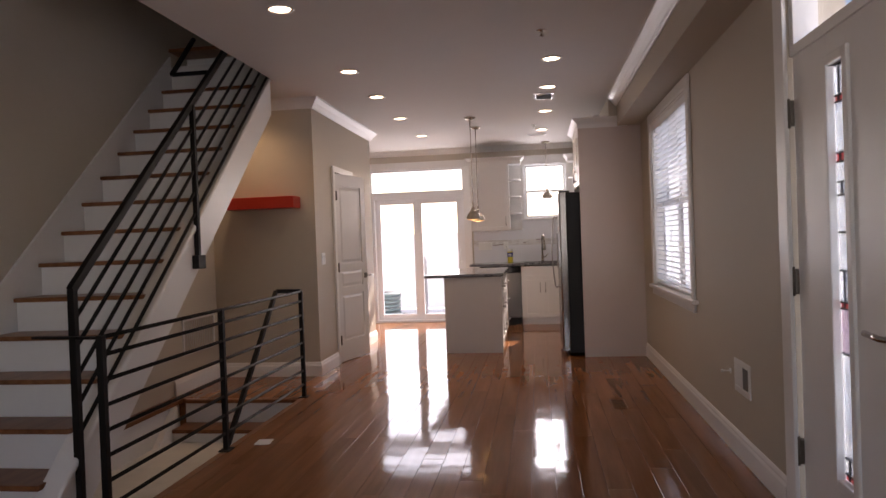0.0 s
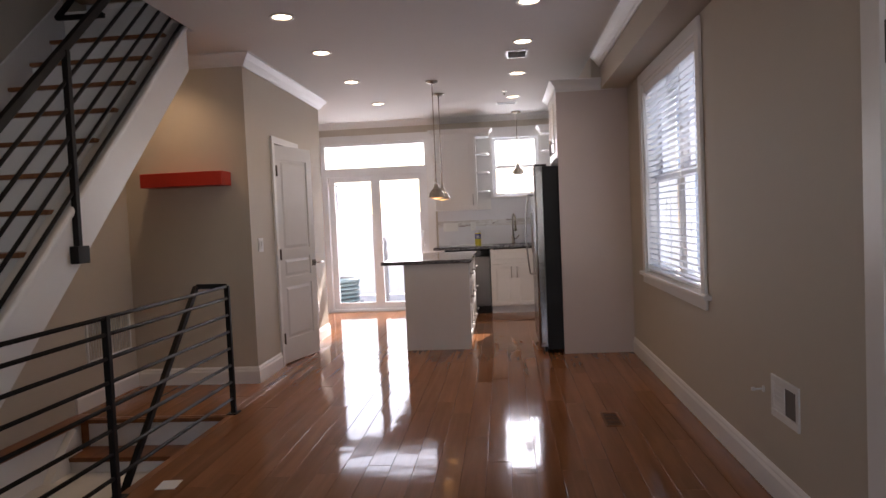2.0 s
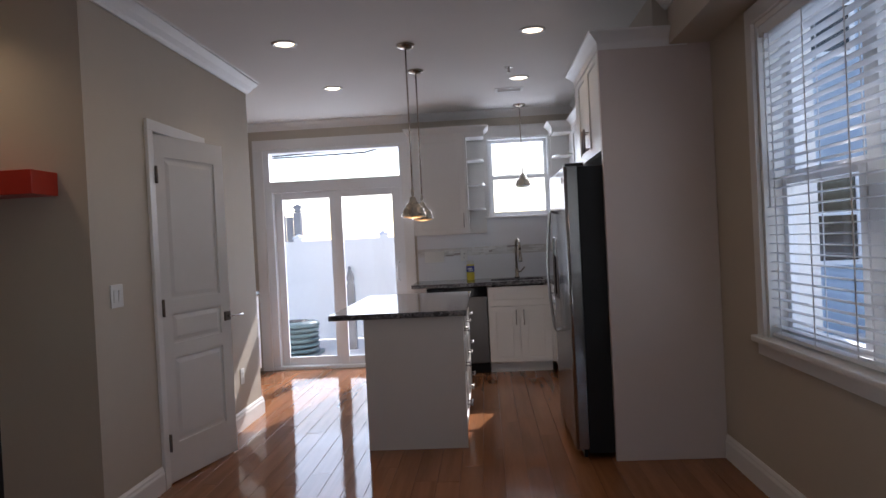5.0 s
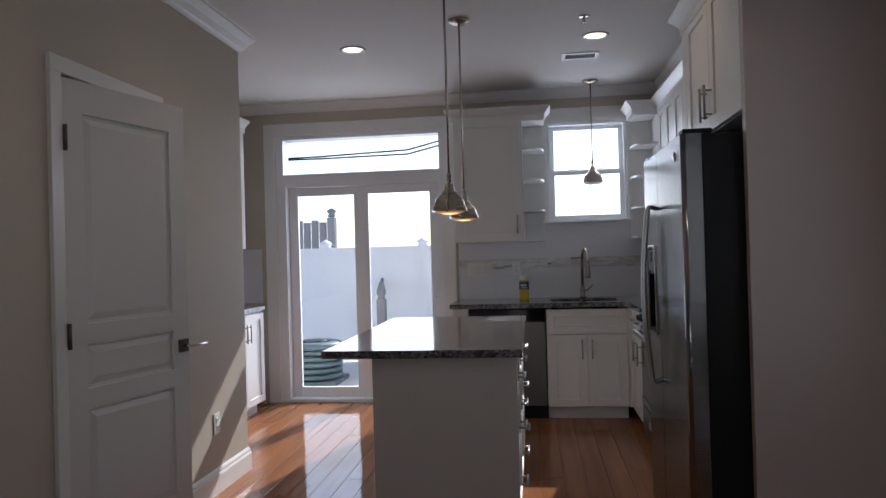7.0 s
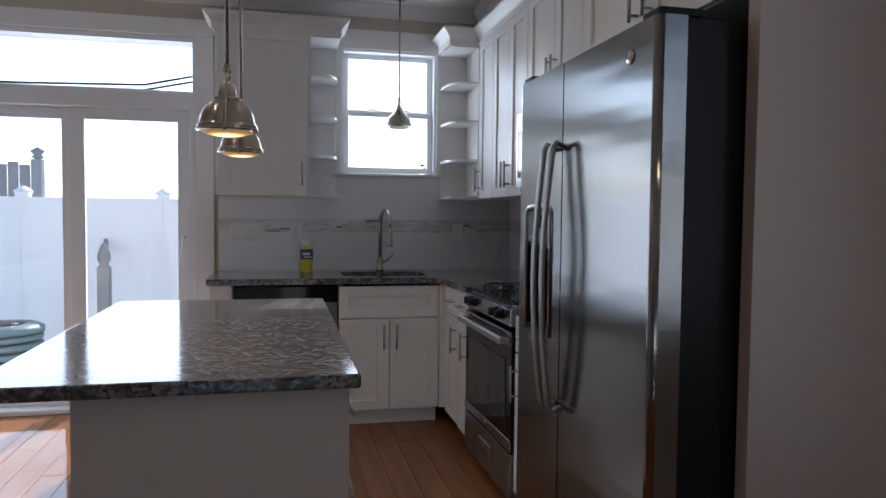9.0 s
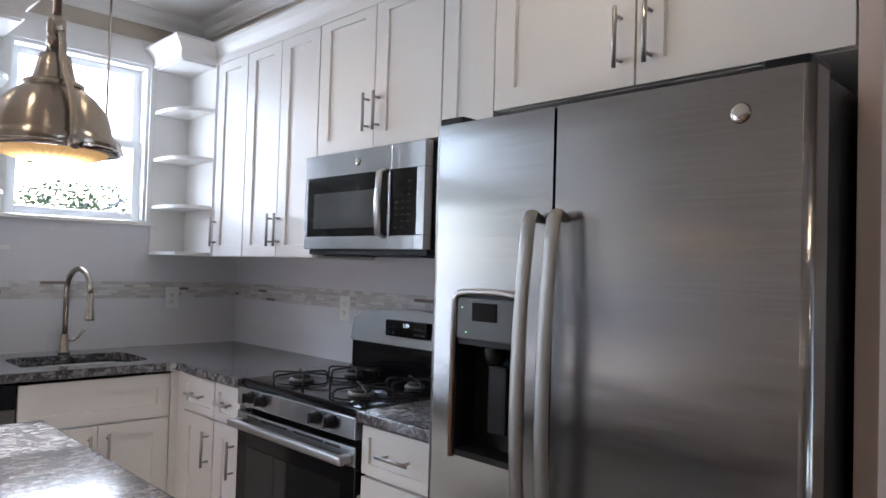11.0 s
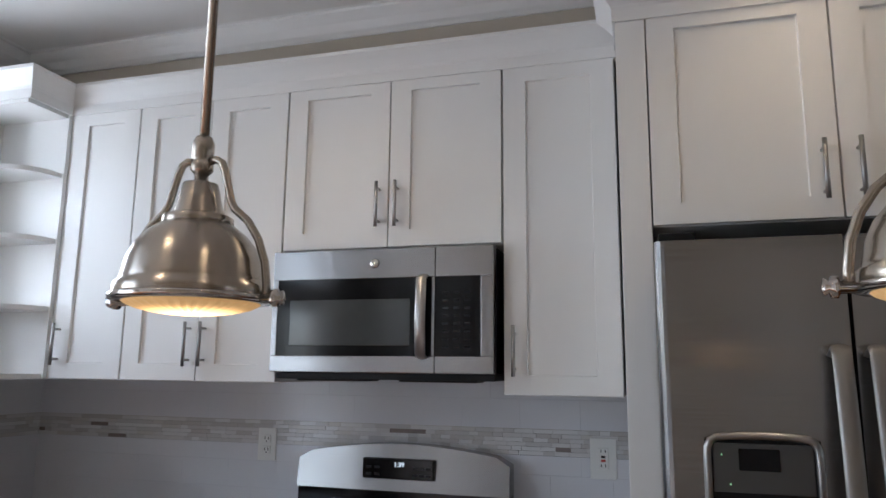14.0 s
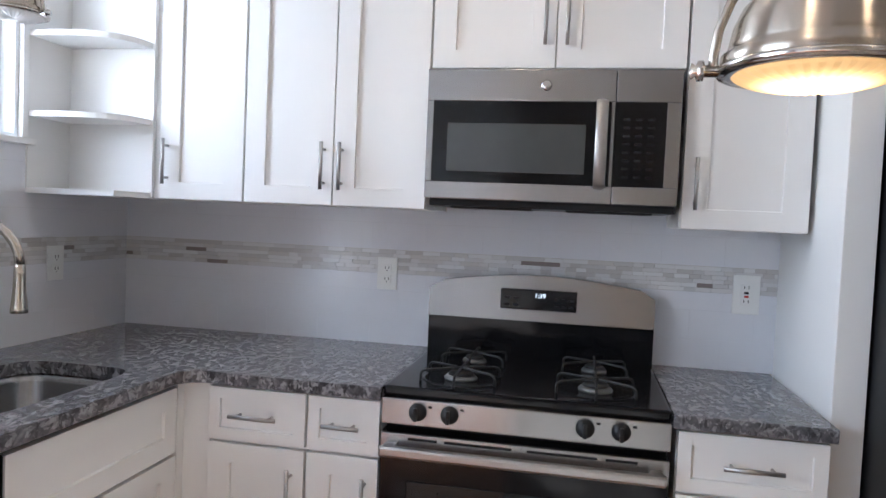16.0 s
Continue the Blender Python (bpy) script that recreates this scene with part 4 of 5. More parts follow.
# ---- patio door with transom ----
setting("door_3_trim", casing_frame("c", 'y', YB, -1, -2.255, -.735, 0, 2.42, w=.11), TRIM, "white painted casing round the patio door", "trim")
slider = thing("patio_door", "white framed sliding glass patio door, shut", "door", (-1.4925, YB + .05, 0))
slider["kind"] = "structure"
part("door_frame", boxes([(-.765, -.68, -.05, .10, 0, 2.05), (.715, .765, -.05, .10, 0, 2.05), (-.68, .715, -.05, .10, 1.95, 2.05), (-.68, .715, -.05, .10, 0, .035)], bevel=.003), VINYL, slider)
for nm, x0, x1, y, in (("fixed_panel", -.68, .017, .035), ("sliding_panel", -.009, .72, -.005)):
    s = part(nm, boxes([(x0, x0 + .085, y, y + .035, .035, 1.95), (x1 - .085, x1, y, y + .035, .035, 1.95), (x0 + .085, x1 - .085, y, y + .035, .035, .125), (x0 + .085, x1 - .085, y, y + .035, 1.875, 1.95)], bevel=.004), VINYL, slider)
    part("pane", b(x0 + .085, x1 - .085, y + .014, y + .020, .125, 1.875), GLASS, s).visible_shadow = False
part("pull_handle", tube([(.68, -.005, .93), (.672, -.045, .95), (.668, -.05, 1.03), (.672, -.045, 1.11), (.68, -.005, 1.13)], .008), VINYL, slider, "white curved pull handle")
part("threshold", b(-.76, .76, -.06, -.05, .001, .03, bevel=.003), VINYL, slider)
tr2 = thing("patio_transom", "white framed transom window over the patio door", "window", (-1.4925, YB + .05, 2.05))
tr2["kind"] = "structure"
part("window_frame", boxes([(-.765, -.70, -.05, .10, 0, .37), (.735, .765, -.05, .10, 0, .37), (-.70, .735, -.05, .10, 0, .02), (-.70, .735, -.05, .10, .335, .37)], bevel=.003), VINYL, tr2)
part("pane", b(-.70, .735, .02, .026, .02, .335), GLASS, tr2).visible_shadow = False

# ---- window over the sink ----
setting("window_2_trim", boxes([(.16, .20, YB - .018, YB, 1.57, 2.41), (.86, .885, YB - .018, YB, 1.57, 2.41), (.16, .885, YB - .018, YB, 2.41, 2.54), (.14, .90, YB - .035, YB, 1.55, 1.57)], bevel=.003), TRIM, "white painted window casing", "trim")
sw = thing("sink_window", "white double-hung window over the sink", "window", (.53, YB, 1.57))
sw["kind"] = "structure"
part("lining", boxes([(-.33, -.315, 0, .2, 0, .84), (.315, .33, 0, .2, 0, .84), (-.315, .315, 0, .2, .825, .84), (-.315, .315, 0, .2, 0, .012)]), VINYL, sw)
for nm, y, z0, z1 in (("lower_sash", .05, .012, .43), ("upper_sash", .085, .41, .825)):
    s = part(nm, boxes([(-.315, -.275, y, y + .03, z0, z1), (.275, .315, y, y + .03, z0, z1), (-.275, .275, y, y + .03, z0, z0 + .035), (-.275, .275, y, y + .03, z1 - .035, z1)], bevel=.003), VINYL, sw)
    part("pane", b(-.275, .275, y + .012, y + .017, z0 + .035, z1 - .035), GLASS, s).visible_shadow = False
for x in (-.12, .12):
    part("sash_lock", b(x - .03, x + .03, .03, .055, .432, .447, bevel=.004), VINYL, sw)

# ---- cabinets on the right-hand wall (fronts towards the island) ----
CT = .908       # counter top
XU, XB, XCN = 1.09, .79, .755
UB, UT = 1.398, 2.41


def upper(y1, y0, fronts, label, z0=UB, z1=UT):
    return cabinet("wall_cabinet", label, (XU, y1, z0), -90, y1 - y0, z1 - z0, XR - XU - .006, fronts)


h_up = UT - UB
upper(YB - .003, 10.463, [(.36, .664, 0, h_up, "door", .39, .125)], "white shaker corner wall cabinet with one door")
upper(10.46, 9.848, [(0, .306, 0, h_up, "door", .276, .125), (.306, .612, 0, h_up, "door", .336, .125)], "white shaker wall cabinet with two doors")
upper(9.845, 9.092, [(0, .377, 0, .588, "door", .345, .14), (.377, .753, 0, .588, "door", .409, .14)], "short white shaker cabinet over the microwave", 1.832)
upper(9.089, 8.742, [(0, .347, 0, h_up + .025, "door", .035, .13)], "narrow white shaker wall cabinet with one door", UB - .025)
# crowns of the cabinets
CCR = [(0, -.012), (.006, -.012), (.006, .024), (.010, .034), (.016, .042), (.034, .062), (.05, .076), (.056, .08), (.056, .092), (0, .092)]


def cab_crown(name, a, c, mitre=(0, 0)):
    return tagged(part(name, extrude(CCR, a, c, mitre=mitre), CAB), "white moulded crown on the wall cabinets", "cornice", "cabinet crowns")


cab_crown("cabinet_crown", (XU - .02, 8.73, UT), (XU - .02, 10.78, UT), (0, -1))
# open shelves beside the sink window
def open_shelf(name, x0, x1, wall_side):
    s = thing(name, "white open corner shelves with rounded fronts beside the window", "shelf", (x0, YB - .003, UB), "open shelves")
    w = x1 - x0
    part("back", b(0, w, -.012, 0, 0, h_up), CAB, s)
    part("side", b(w - .016, w, -.33, -.012, 0, h_up) if wall_side > 0 else b(0, .016, -.33, -.012, 0, h_up), CAB, s)
    for z in (0, .245, .50, .755, h_up - .018):
        bm = bmesh.new()
        pts = []
        for i in range(9):
            a = math.pi / 2 * i / 8
            r_ = .31
            pts.append((w - .016 - (w - .02) * math.sin(a) ** .7 if wall_side > 0 else .016 + (w - .02) * math.sin(a) ** .7, -.012 - r_ * (.35 + .65 * math.cos(a)) if z not in (0, h_up - .018) else -.012 - r_))
        pts = [(w - .016 if wall_side > 0 else .016, -.012)] + pts + [(.002 if wall_side > 0 else w - .002, -.012)]
        lo, hi = [bm.verts.new((*p, z)) for p in pts], [bm.verts.new((*p, z + .018)) for p in pts]
        bm.faces.new(lo), bm.faces.new(hi)
        for i in range(len(pts)):
            bm.faces.new((lo[i], lo[(i + 1) % len(pts)], hi[(i + 1) % len(pts)], hi[i]))
        part("shelf_board", bm, CAB, s)
    return s


open_shelf("open_shelf", .885, XU - .001, 1)
cab_crown("cabinet_crown", (XU - .02, 10.78, UT), (.875, 10.78, UT), (-1, 1))
cab_crown("cabinet_crown", (.875, 10.78, UT), (.875, YB - .02, UT), (1, 0))
# wall cabinet on the back wall
cabinet("wall_cabinet", "white wall cabinet with one plain shaker door", (-.59, 10.80, UB), 0, .555, h_up, YB - 10.803, [(.012, .555, 0, h_up, "door", .52, .14)])
open_shelf("open_shelf", -.034, .165, -1)
cab_crown("cabinet_crown", (.165, YB - .02, UT), (.165, 10.78, UT), (0, 1))
cab_crown("cabinet_crown", (.165, 10.78, UT), (-.60, 10.78, UT), (1, 1))
cab_crown("cabinet_crown", (-.60, 10.78, UT), (-.60, YB - .02, UT), (1, 0))

# base units
hb = CT - .038
cabinet("base_cabinet", "white shaker base cabinet with a drawer over a door", (XB, 10.394, 0), -90, .298, hb, .60, [(0, .298, hb - .16, hb - .003, "drawer", .149, hb - .08), (0, .298, .105, hb - .165, "door", .26, hb - .29)], .10)
cabinet("base_cabinet", "narrow white shaker base cabinet with a drawer over a door", (XB, 10.092, 0), -90, .212, hb, .60, [(0, .212, hb - .16, hb - .003, "drawer", .106, hb - .08), (0, .212, .105, hb - .165, "door", .175, hb - .29)], .10)
cabinet("base_cabinet", "white base cabinet with a drawer beside the stove", (XB, 9.103, 0), -90, .357, hb, .60, [(0, .357, hb - .16, hb - .003, "drawer", .178, hb - .08), (0, .357, .105, hb - .165, "door", .035, hb - .29)], .10)
cabinet("sink_cabinet", "white sink cabinet with a false drawer over two doors", (.135, 10.50, 0), 0, .615, hb - .2, .60, [(0, .615, hb - .205, hb - .012, "door", None, 0), (0, .307, .105, hb - .21, "door", .27, hb - .32), (.307, .615, .105, hb - .21, "door", .345, hb - .32)], .10)
tagged(part("corner_post", boxes([(.752, .788, 10.48, 10.52, .10, hb), (.787, .81, 10.396, 10.52, .10, hb)]), CAB), "white filler post in the corner of the base cabinets", "cabinet filler")
tagged(part("end_filler", b(-.60, -.475, 10.50, YB - .01, 0, hb, bevel=.002), CAB), "white end panel beside the dishwasher", "cabinet filler")

# ---- worktop, sink, tap ----
def worktop_mesh():
    bm = bmesh.new()
    out = [(-.615, 10.465), (.72, 10.465), (XCN, 10.44), (XCN + .012, 10.40), (XCN, 10.30), (XCN, 9.878), (XR - .002, 9.878), (XR - .002, YB - .002), (-.615, YB - .002)]
    hole = []
    cx, cy, rx, ry = .44, 10.76, .265, .185
    for i in range(32):
        a = 2 * math.pi * i / 32
        c, s = math.cos(a), math.sin(a)
        hole.append((cx + rx * math.copysign(abs(c) ** .34, c), cy + ry * math.copysign(abs(s) ** .34, s)))
    for ring in (out, hole):
        vs = [bm.verts.new((x, y, CT)) for x, y in ring]
        for i in range(len(vs)):
            bm.edges.new((vs[i], vs[(i + 1) % len(vs)]))
    bmesh.ops.triangle_fill(bm, edges=list(bm.edges), use_beauty=True)
    res = bmesh.ops.extrude_face_region(bm, geom=list(bm.faces))
    bmesh.ops.translate(bm, vec=(0, 0, -.036), verts=[v for v in res["geom"] if isinstance(v, bmesh.types.BMVert)])
    return bm


tagged(part("worktop", worktop_mesh(), GRANITE), "speckled grey granite worktop with a polished edge", "worktop")
tagged(part("worktop", b(XCN, XR - .002, 8.735, 9.116, CT - .036, CT, bevel=.004), GRANITE), "short speckled granite worktop beside the stove", "worktop")
sink = thing("kitchen_sink", "undermounted stainless steel sink in the granite worktop", "sink", (.44, 10.76, CT - .04))
bm = bmesh.new()
rings = []
for rx, ry, z in ((.285, .205, .002), (.268, .188, .002), (.262, .182, -.02), (.25, .17, -.17), (.225, .145, -.19), (.04, .04, -.195)):
    ring = []
    for i in range(32):
        a = 2 * math.pi * i / 32
        c, s = math.cos(a), math.sin(a)
        e = .34 if rx > .1 else 1
        ring.append(bm.verts.new((rx * math.copysign(abs(c) ** e, c), ry * math.copysign(abs(s) ** e, s), z)))
    rings.append(ring)
for p_, q_ in zip(rings, rings[1:]):
    for i in range(32):
        bm.faces.new((p_[i], p_[(i + 1) % 32], q_[(i + 1) % 32], q_[i])).smooth = True
bm.faces.new(rings[-1])
part("basin", bm, STEEL, sink)
part("drain", lathe([(0, -.188), (.03, -.188), (.042, -.19)]), CHROME, sink)
tap = thing("kitchen_tap", "brushed nickel gooseneck kitchen tap with a pull-down spray", "tap", (.455, 11.01, CT))
part("base", lathe([(.027, 0), (.027, .012), (.02, .02), (.019, .085), (.016, .095)]), NICKEL, tap)
arc = [(0, 0, .09), (0, 0, .30)] + [(.119 * (1 - math.cos(a)) * .13, -.119 * (1 - math.cos(a)), .30 + .11 * math.sin(a)) for a in [math.pi * i / 12 for i in range(1, 13)]]
part("neck", tube(arc, .0125, 14), NICKEL, tap)
ex, ey, ez = arc[-1]
part("spray_head", lathe([(.013, .0), (.0145, -.03), (.016, -.07), (.021, -.115), (.021, -.125), (.0, -.125)], (ex, ey, ez)), NICKEL, tap)
part("lever", tube([(.012, -.004, .06), (.04, -.012, .065), (.055, -.015, .08), (.085, -.02, .115)], .0065), NICKEL, tap)

# tub of cleaning wipes
wipes = thing("wipes_tub", "yellow and blue plastic tub of cleaning wipes on the worktop", "container", (-.035, 10.96, CT))
YEL = mat("yellow_plastic", (.75, .62, .06), .35, vary=.05)
BLU = mat("blue_label", (.03, .05, .28), .35, vary=.1)
part("tub", lathe([(.038, 0), (.041, .004), (.041, .16), (.036, .168)]), YEL, wipes)
part("lid", lathe([(.038, .166), (.040, .170), (.040, .195), (.030, .203), (0, .205)]), PLATE, wipes, "white plastic lid")
part("label_band", lathe([(.0413, .085), (.0416, .086), (.0416, .150), (.0413, .151)]), BLU, wipes, "blue printed label")
part("label_stripe", boxes([(-.028, .022, -.0435, -.030, .112, .128), (-.020, .028, -.0432, -.030, .095, .104)], bevel=.002), PLATE, wipes, "pale bars of lettering")

# ---- range ----
stove = thing("gas_range", "stainless steel and black gas range with four burners", "stove", (XB, 9.497, 0), turn=-90)
W2 = .378
part("body", b(-W2, W2, .03, .60, .03, .885, bevel=.003), BLACKP, stove)
part("cooktop", boxes([(-W2, W2, -.02, .53, .885, .912)], bevel=.008), BLACKG, stove, "black enamel cooktop")
part("control_panel", b(-W2, W2, -.035, .03, .812, .884, bevel=.004), STEEL, stove, "brushed steel control panel")
for x in (-.275, -.188, .165, .255):
    k = part("knob", lathe([(.024, 0), (.024, -.006), (.02, -.008), (.018, -.028), (0, -.03)], axis='Y', steps=24), BLACKP, stove, at=pose(x, -.035, .852))
    part("grip", b(-.005, .005, -.036, -.028, -.018, .018, bevel=.002), BLACKP, k)
    part("marking", b(.028, .038, -.0006, .0002, .012, .018), BLACKP, k)
od = part("oven_door", b(-W2, W2, -.03, .03, .265, .79, bevel=.004), BLACKG, stove, "black glass oven door")
part("door_glass", b(-.30, .30, -.033, -.028, .36, .66, bevel=.002), DGLASS, od)
part("door_top_band", b(-W2 + .001, W2 - .001, -.034, .02, .725, .788, bevel=.003), STEEL, od)
part("door_bottom_band", b(-W2 + .001, W2 - .001, -.034, .02, .268, .315, bevel=.003), STEEL, od)
for i, (x0, x1) in enumerate(((-.30, -.22), (-.20, -.02), (.02, .20), (.22, .30))):
    part("vent_slot", b(x0, x1, -.036, -.03, .772, .779, bevel=.002), BLACKP, od)
part("handle", boxes([(-W2 + .01, W2 - .01, -.085, -.062, .735, .765), (-W2 + .015, -W2 + .05, -.065, -.03, .737, .763), (W2 - .05, W2 - .015, -.065, -.03, .737, .763)], bevel=.008), STEELH, od, "brushed steel bar handle")
dr = part("drawer", b(-W2, W2, -.032, .03, .06, .258, bevel=.004), STEEL, stove, "steel bottom drawer")
part("badge", lathe([(0, -.004), (.012, -.003), (.014, 0)], (0, -.034, .292), 'Y', 16), CHROME, dr)
part("drawer_grip", b(-.10, .10, -.038, -.030, .16, .20, bevel=.006), STEELH, dr)
# backguard with an arched top
bm = bmesh.new()
prof = [(-W2 + .0, 1.04)] + [(-W2 + 2 * W2 * i / 16, 1.155 + .038 * math.sin(math.pi * i / 16) - (.02 if i in (0, 16) else 0)) for i in range(17)] + [(W2, 1.04)]
fr, bk = [bm.verts.new((x, .515 + .02 * (z - 1.04) / .15, z)) for x, z in prof], [bm.verts.new((x, .60, z)) for x, z in prof]
bm.faces.new(fr), bm.faces.new(bk[::-1])
for i in range(len(prof)):
    bm.faces.new((fr[i], fr[(i + 1) % len(prof)], bk[(i + 1) % len(prof)], bk[i]))
bg = part("backguard", bm, STEEL, stove, "arched brushed steel backguard")
part("backguard_base", b(-W2, W2, .525, .60, .905, 1.041, bevel=.004), BLACKG, stove)
dp = part("display", b(-.128, .126, .505, .53, 1.08, 1.147, bevel=.004), BLACKG, bg, "black glass display")
for x, z in [(x, z) for x in (-.105, -.075, .062, .085, .108) for z in (1.095, 1.118)]:
    part('button', b(x - .009, x + .009, .5035, .506, z - .004, z + .004), BLACKP, dp)


def lettering(text, size, material, name, parent, m):
    cu = bpy.data.curves.new(name, 'FONT')
    cu.body, cu.size, cu.extrude, cu.align_x, cu.align_y = text, size, .0004, 'CENTER', 'CENTER'
    tmp = bpy.data.objects.new(name, cu)
    me = bpy.data.meshes.new_from_object(tmp)
    bpy.data.objects.remove(tmp)
    me.materials.append(material)
    ob = new(name, me)
    ob.parent, ob.matrix_basis = parent, m
    return ob


lettering("1:39", .022, glow("clock_digits", (.75, .9, 1.0), .35), "clock_digits", dp, pose(.005, .5035, 1.128, 90, 0, 0))


ALU = mat("dull_aluminium", (.16, .158, .155), .45, .7, vary=.12, scale=40)


def burner(x, y, r):
    u = part("burner", lathe([(r * 1.05, .912), (r * 1.1, .917), (r * .95, .924), (r * .8, .926)], (x, y, 0), steps=28), ALU, stove, "pale aluminium burner")
    part("cap", lathe([(r * .82, .925), (r * .8, .931), (r * .7, .935), (0, .936)], (x, y, 0), steps=28), IRON, u, "black burner cap")


def star_grate(x, y, reach):
    """Six wire arms that meet over the burner and bend down to the cooktop."""
    bm = bmesh.new()
    for k in range(6):
        a = math.pi / 3 * k + math.pi / 6
        c, s_ = math.cos(a), math.sin(a)
        tube([(x + r_ * c, y + r_ * s_, z_) for r_, z_ in ((.0, .944), (.03, .945), (reach * .86, .943), (reach * .96, .939), (reach, .932), (reach, .913))], .0038, 7, bm)
    lathe([(.010, .940), (.011, .944), (.008, .948), (0, .948)], (x, y, 0), steps=14, bm=bm)
    return part("grate", bm, IRON, stove, "black wire grate with six bent arms")


for x in (-.19, .19):
    for y, r, reach in ((.135, .044, .122), (.392, .036, .112)):
        burner(x, y, r)
        part("burner_well", lathe([(.112, .9122), (.112, .9136), (.104, .9142), (.098, .9128), (.06, .9124)], (x, y, 0), steps=36), BLACKG, stove)
        star_grate(x, y, reach)

# ---- microwave ----
mw = thing("microwave", "stainless steel microwave over the range with a black glass door", "microwave", (1.035, 9.468, 1.435), turn=-90)
part("body", b(-.371, .359, .02, XR - 1.035 - .003, .0, .385, bevel=.003), BLACKP, mw)
md = part("door", boxes([(-.373, .178, -.02, .02, 0, .05), (-.373, .178, -.02, .02, .292, .385), (-.373, -.353, -.02, .02, .05, .292), (.168, .178, -.02, .02, .05, .292)], bevel=.002), STEEL, mw)
part("door_glass", b(-.354, .169, -.018, .01, .049, .293), BLACKG, md, "black glass")
part("window_pane", b(-.309, .099, -.0195, -.017, .082, .226, bevel=.002), mat("mesh_window_glass", (.06, .065, .065), .1, vary=.1), md)
part("handle", tube([(.142, -.02, .045), (.142, -.045, .055), (.142, -.053, .17), (.142, -.045, .285), (.142, -.02, .295)], .017, 14, ry=.006), STEELH, md, "curved steel handle")
cp = part("control_panel", boxes([(.180, .361, -.02, .02, 0, .05), (.180, .361, -.02, .02, .292, .385), (.321, .361, -.02, .02, .05, .292)], bevel=.002), STEEL, mw)
kp = part("keypad", b(.180, .322, -.019, .01, .049, .293), BLACKG, cp)
KEY = mat("dim_key_print", (.016, .016, .017), .14, spec=.25)
for i in range(3):
    for j in range(8):
        part("key_print", b(.203 + i * .034, .221 + i * .034, -.0196, -.0188, .075 + j * .0235, .081 + j * .0235), KEY, kp)
part("badge", lathe([(0, -.026), (.013, -.025), (.016, -.02)], (-.02, 0, .338), 'Y', 20), CHROME, md)
part("vent_tray", boxes([(-.36, .36, .0, .34, -.022, -.001), (-.30, -.05, .03, .12, -.028, -.021), (.05, .30, .03, .12, -.028, -.021)], bevel=.003), BLACKP, mw, "dark grease filters and vents")

# ---- refrigerator and its surround ----
fr = thing("refrigerator", "stainless steel side-by-side refrigerator with black sides", "refrigerator", (.62, 8.193, 0), turn=-90)
part("body", b(-.448, .452, .08, .76, .03, 1.74, bevel=.004), BLACKP, fr, "black cabinet")
for nm, x0, x1 in (("freezer_door", -.458, -.074), ("fridge_door", -.066, .464)):
    bm = bmesh.new()
    n = 10
    if nm == "freezer_door":
        rows = ((x0, -.371, .06, 1.74), (-.146, x1, .06, 1.74), (-.371, -.146, .06, .91), (-.371, -.146, 1.31, 1.74))
        for r in rows:
            box(bm, r[0], r[1], 0, .075, r[2], r[3])
        bmesh.ops.remove_doubles(bm, verts=bm.verts, dist=1e-5)
        rim = [e for e in bm.edges if all(abs(v.co.x - x0) < 1e-4 and abs(v.co.y) < 1e-4 for v in e.verts)]
        bmesh.ops.bevel(bm, geom=rim, offset=.022, segments=4, profile=.5, affect='EDGES')
    else:
        box(bm, x0, x1, 0, .075, .06, 1.74)
        rim = [e for e in bm.edges if all(abs(v.co.x - x1) < 1e-4 and abs(v.co.y) < 1e-4 for v in e.verts)]
        bmesh.ops.bevel(bm, geom=rim, offset=.018, segments=6, profile=.5, affect='EDGES')
        for f in bm.faces:
            f.smooth = (abs(f.normal.x) > .05 and abs(f.normal.y) > .05)
    d_ = part(nm, bm, STEELF, fr, "brushed stainless steel door")
    hx = -.104 if nm == "freezer_door" else -.036
    pts = [(hx, -.002, 1.485), (hx, -.035, 1.50)] + [(hx, -.045 - .028 * math.sin(math.pi * i / 10), 1.485 - .77 * i / 10) for i in range(11)] + [(hx, -.035, .70), (hx, -.002, .715)]
    part("handle", tube(pts, .019, 16, ry=.007), STEELB, d_, "long bowed steel handle")
    part("hinge_cover", b(x0 + .01 if x1 < 0 else x1 - .09, x0 + .09 if x1 < 0 else x1 - .01, .01, .12, 1.741, 1.76, bevel=.005), BLACKP, fr)
dis = part("ice_dispenser", b(-.371, -.146, .070, .076, .91, 1.31), BLACKP, fr, "dark ice and water dispenser")
for x0, x1 in ((-.371, -.357), (-.160, -.146)):
    part("recess_side", b(x0, x1, .0, .07, .91, 1.31), BLACKP, dis)
part("drip_tray", b(-.357, -.160, .0, .07, .91, .925), BLACKP, dis)
part("control_housing", b(-.357, -.160, .004, .07, 1.185, 1.31), BLACKP, dis)
GREY = mat("grey_plastic_bezel", (.07, .068, .066), .35, vary=.06)
arch = [(-.367, -.001, .905), (-.367, -.001, 1.27), (-.366, -.001, 1.29), (-.360, -.001, 1.304), (-.348, -.001, 1.312), (-.31, -.001, 1.316), (-.2585, -.001, 1.317), (-.207, -.001, 1.316), (-.169, -.001, 1.312), (-.157, -.001, 1.304), (-.151, -.001, 1.29), (-.150, -.001, 1.27), (-.150, -.001, .905)]
part("bezel", tube(arch, .0085, 10), STEELH, dis, "polished steel surround")
part("control_face", b(-.356, -.161, -.002, .005, 1.20, 1.30, bevel=.002), GREY, dis)
part("control_screen", b(-.305, -.225, -.004, 0, 1.245, 1.29, bevel=.002), BLACKG, dis)
LED = glow("green_led", (.15, 1.0, .25), .3)
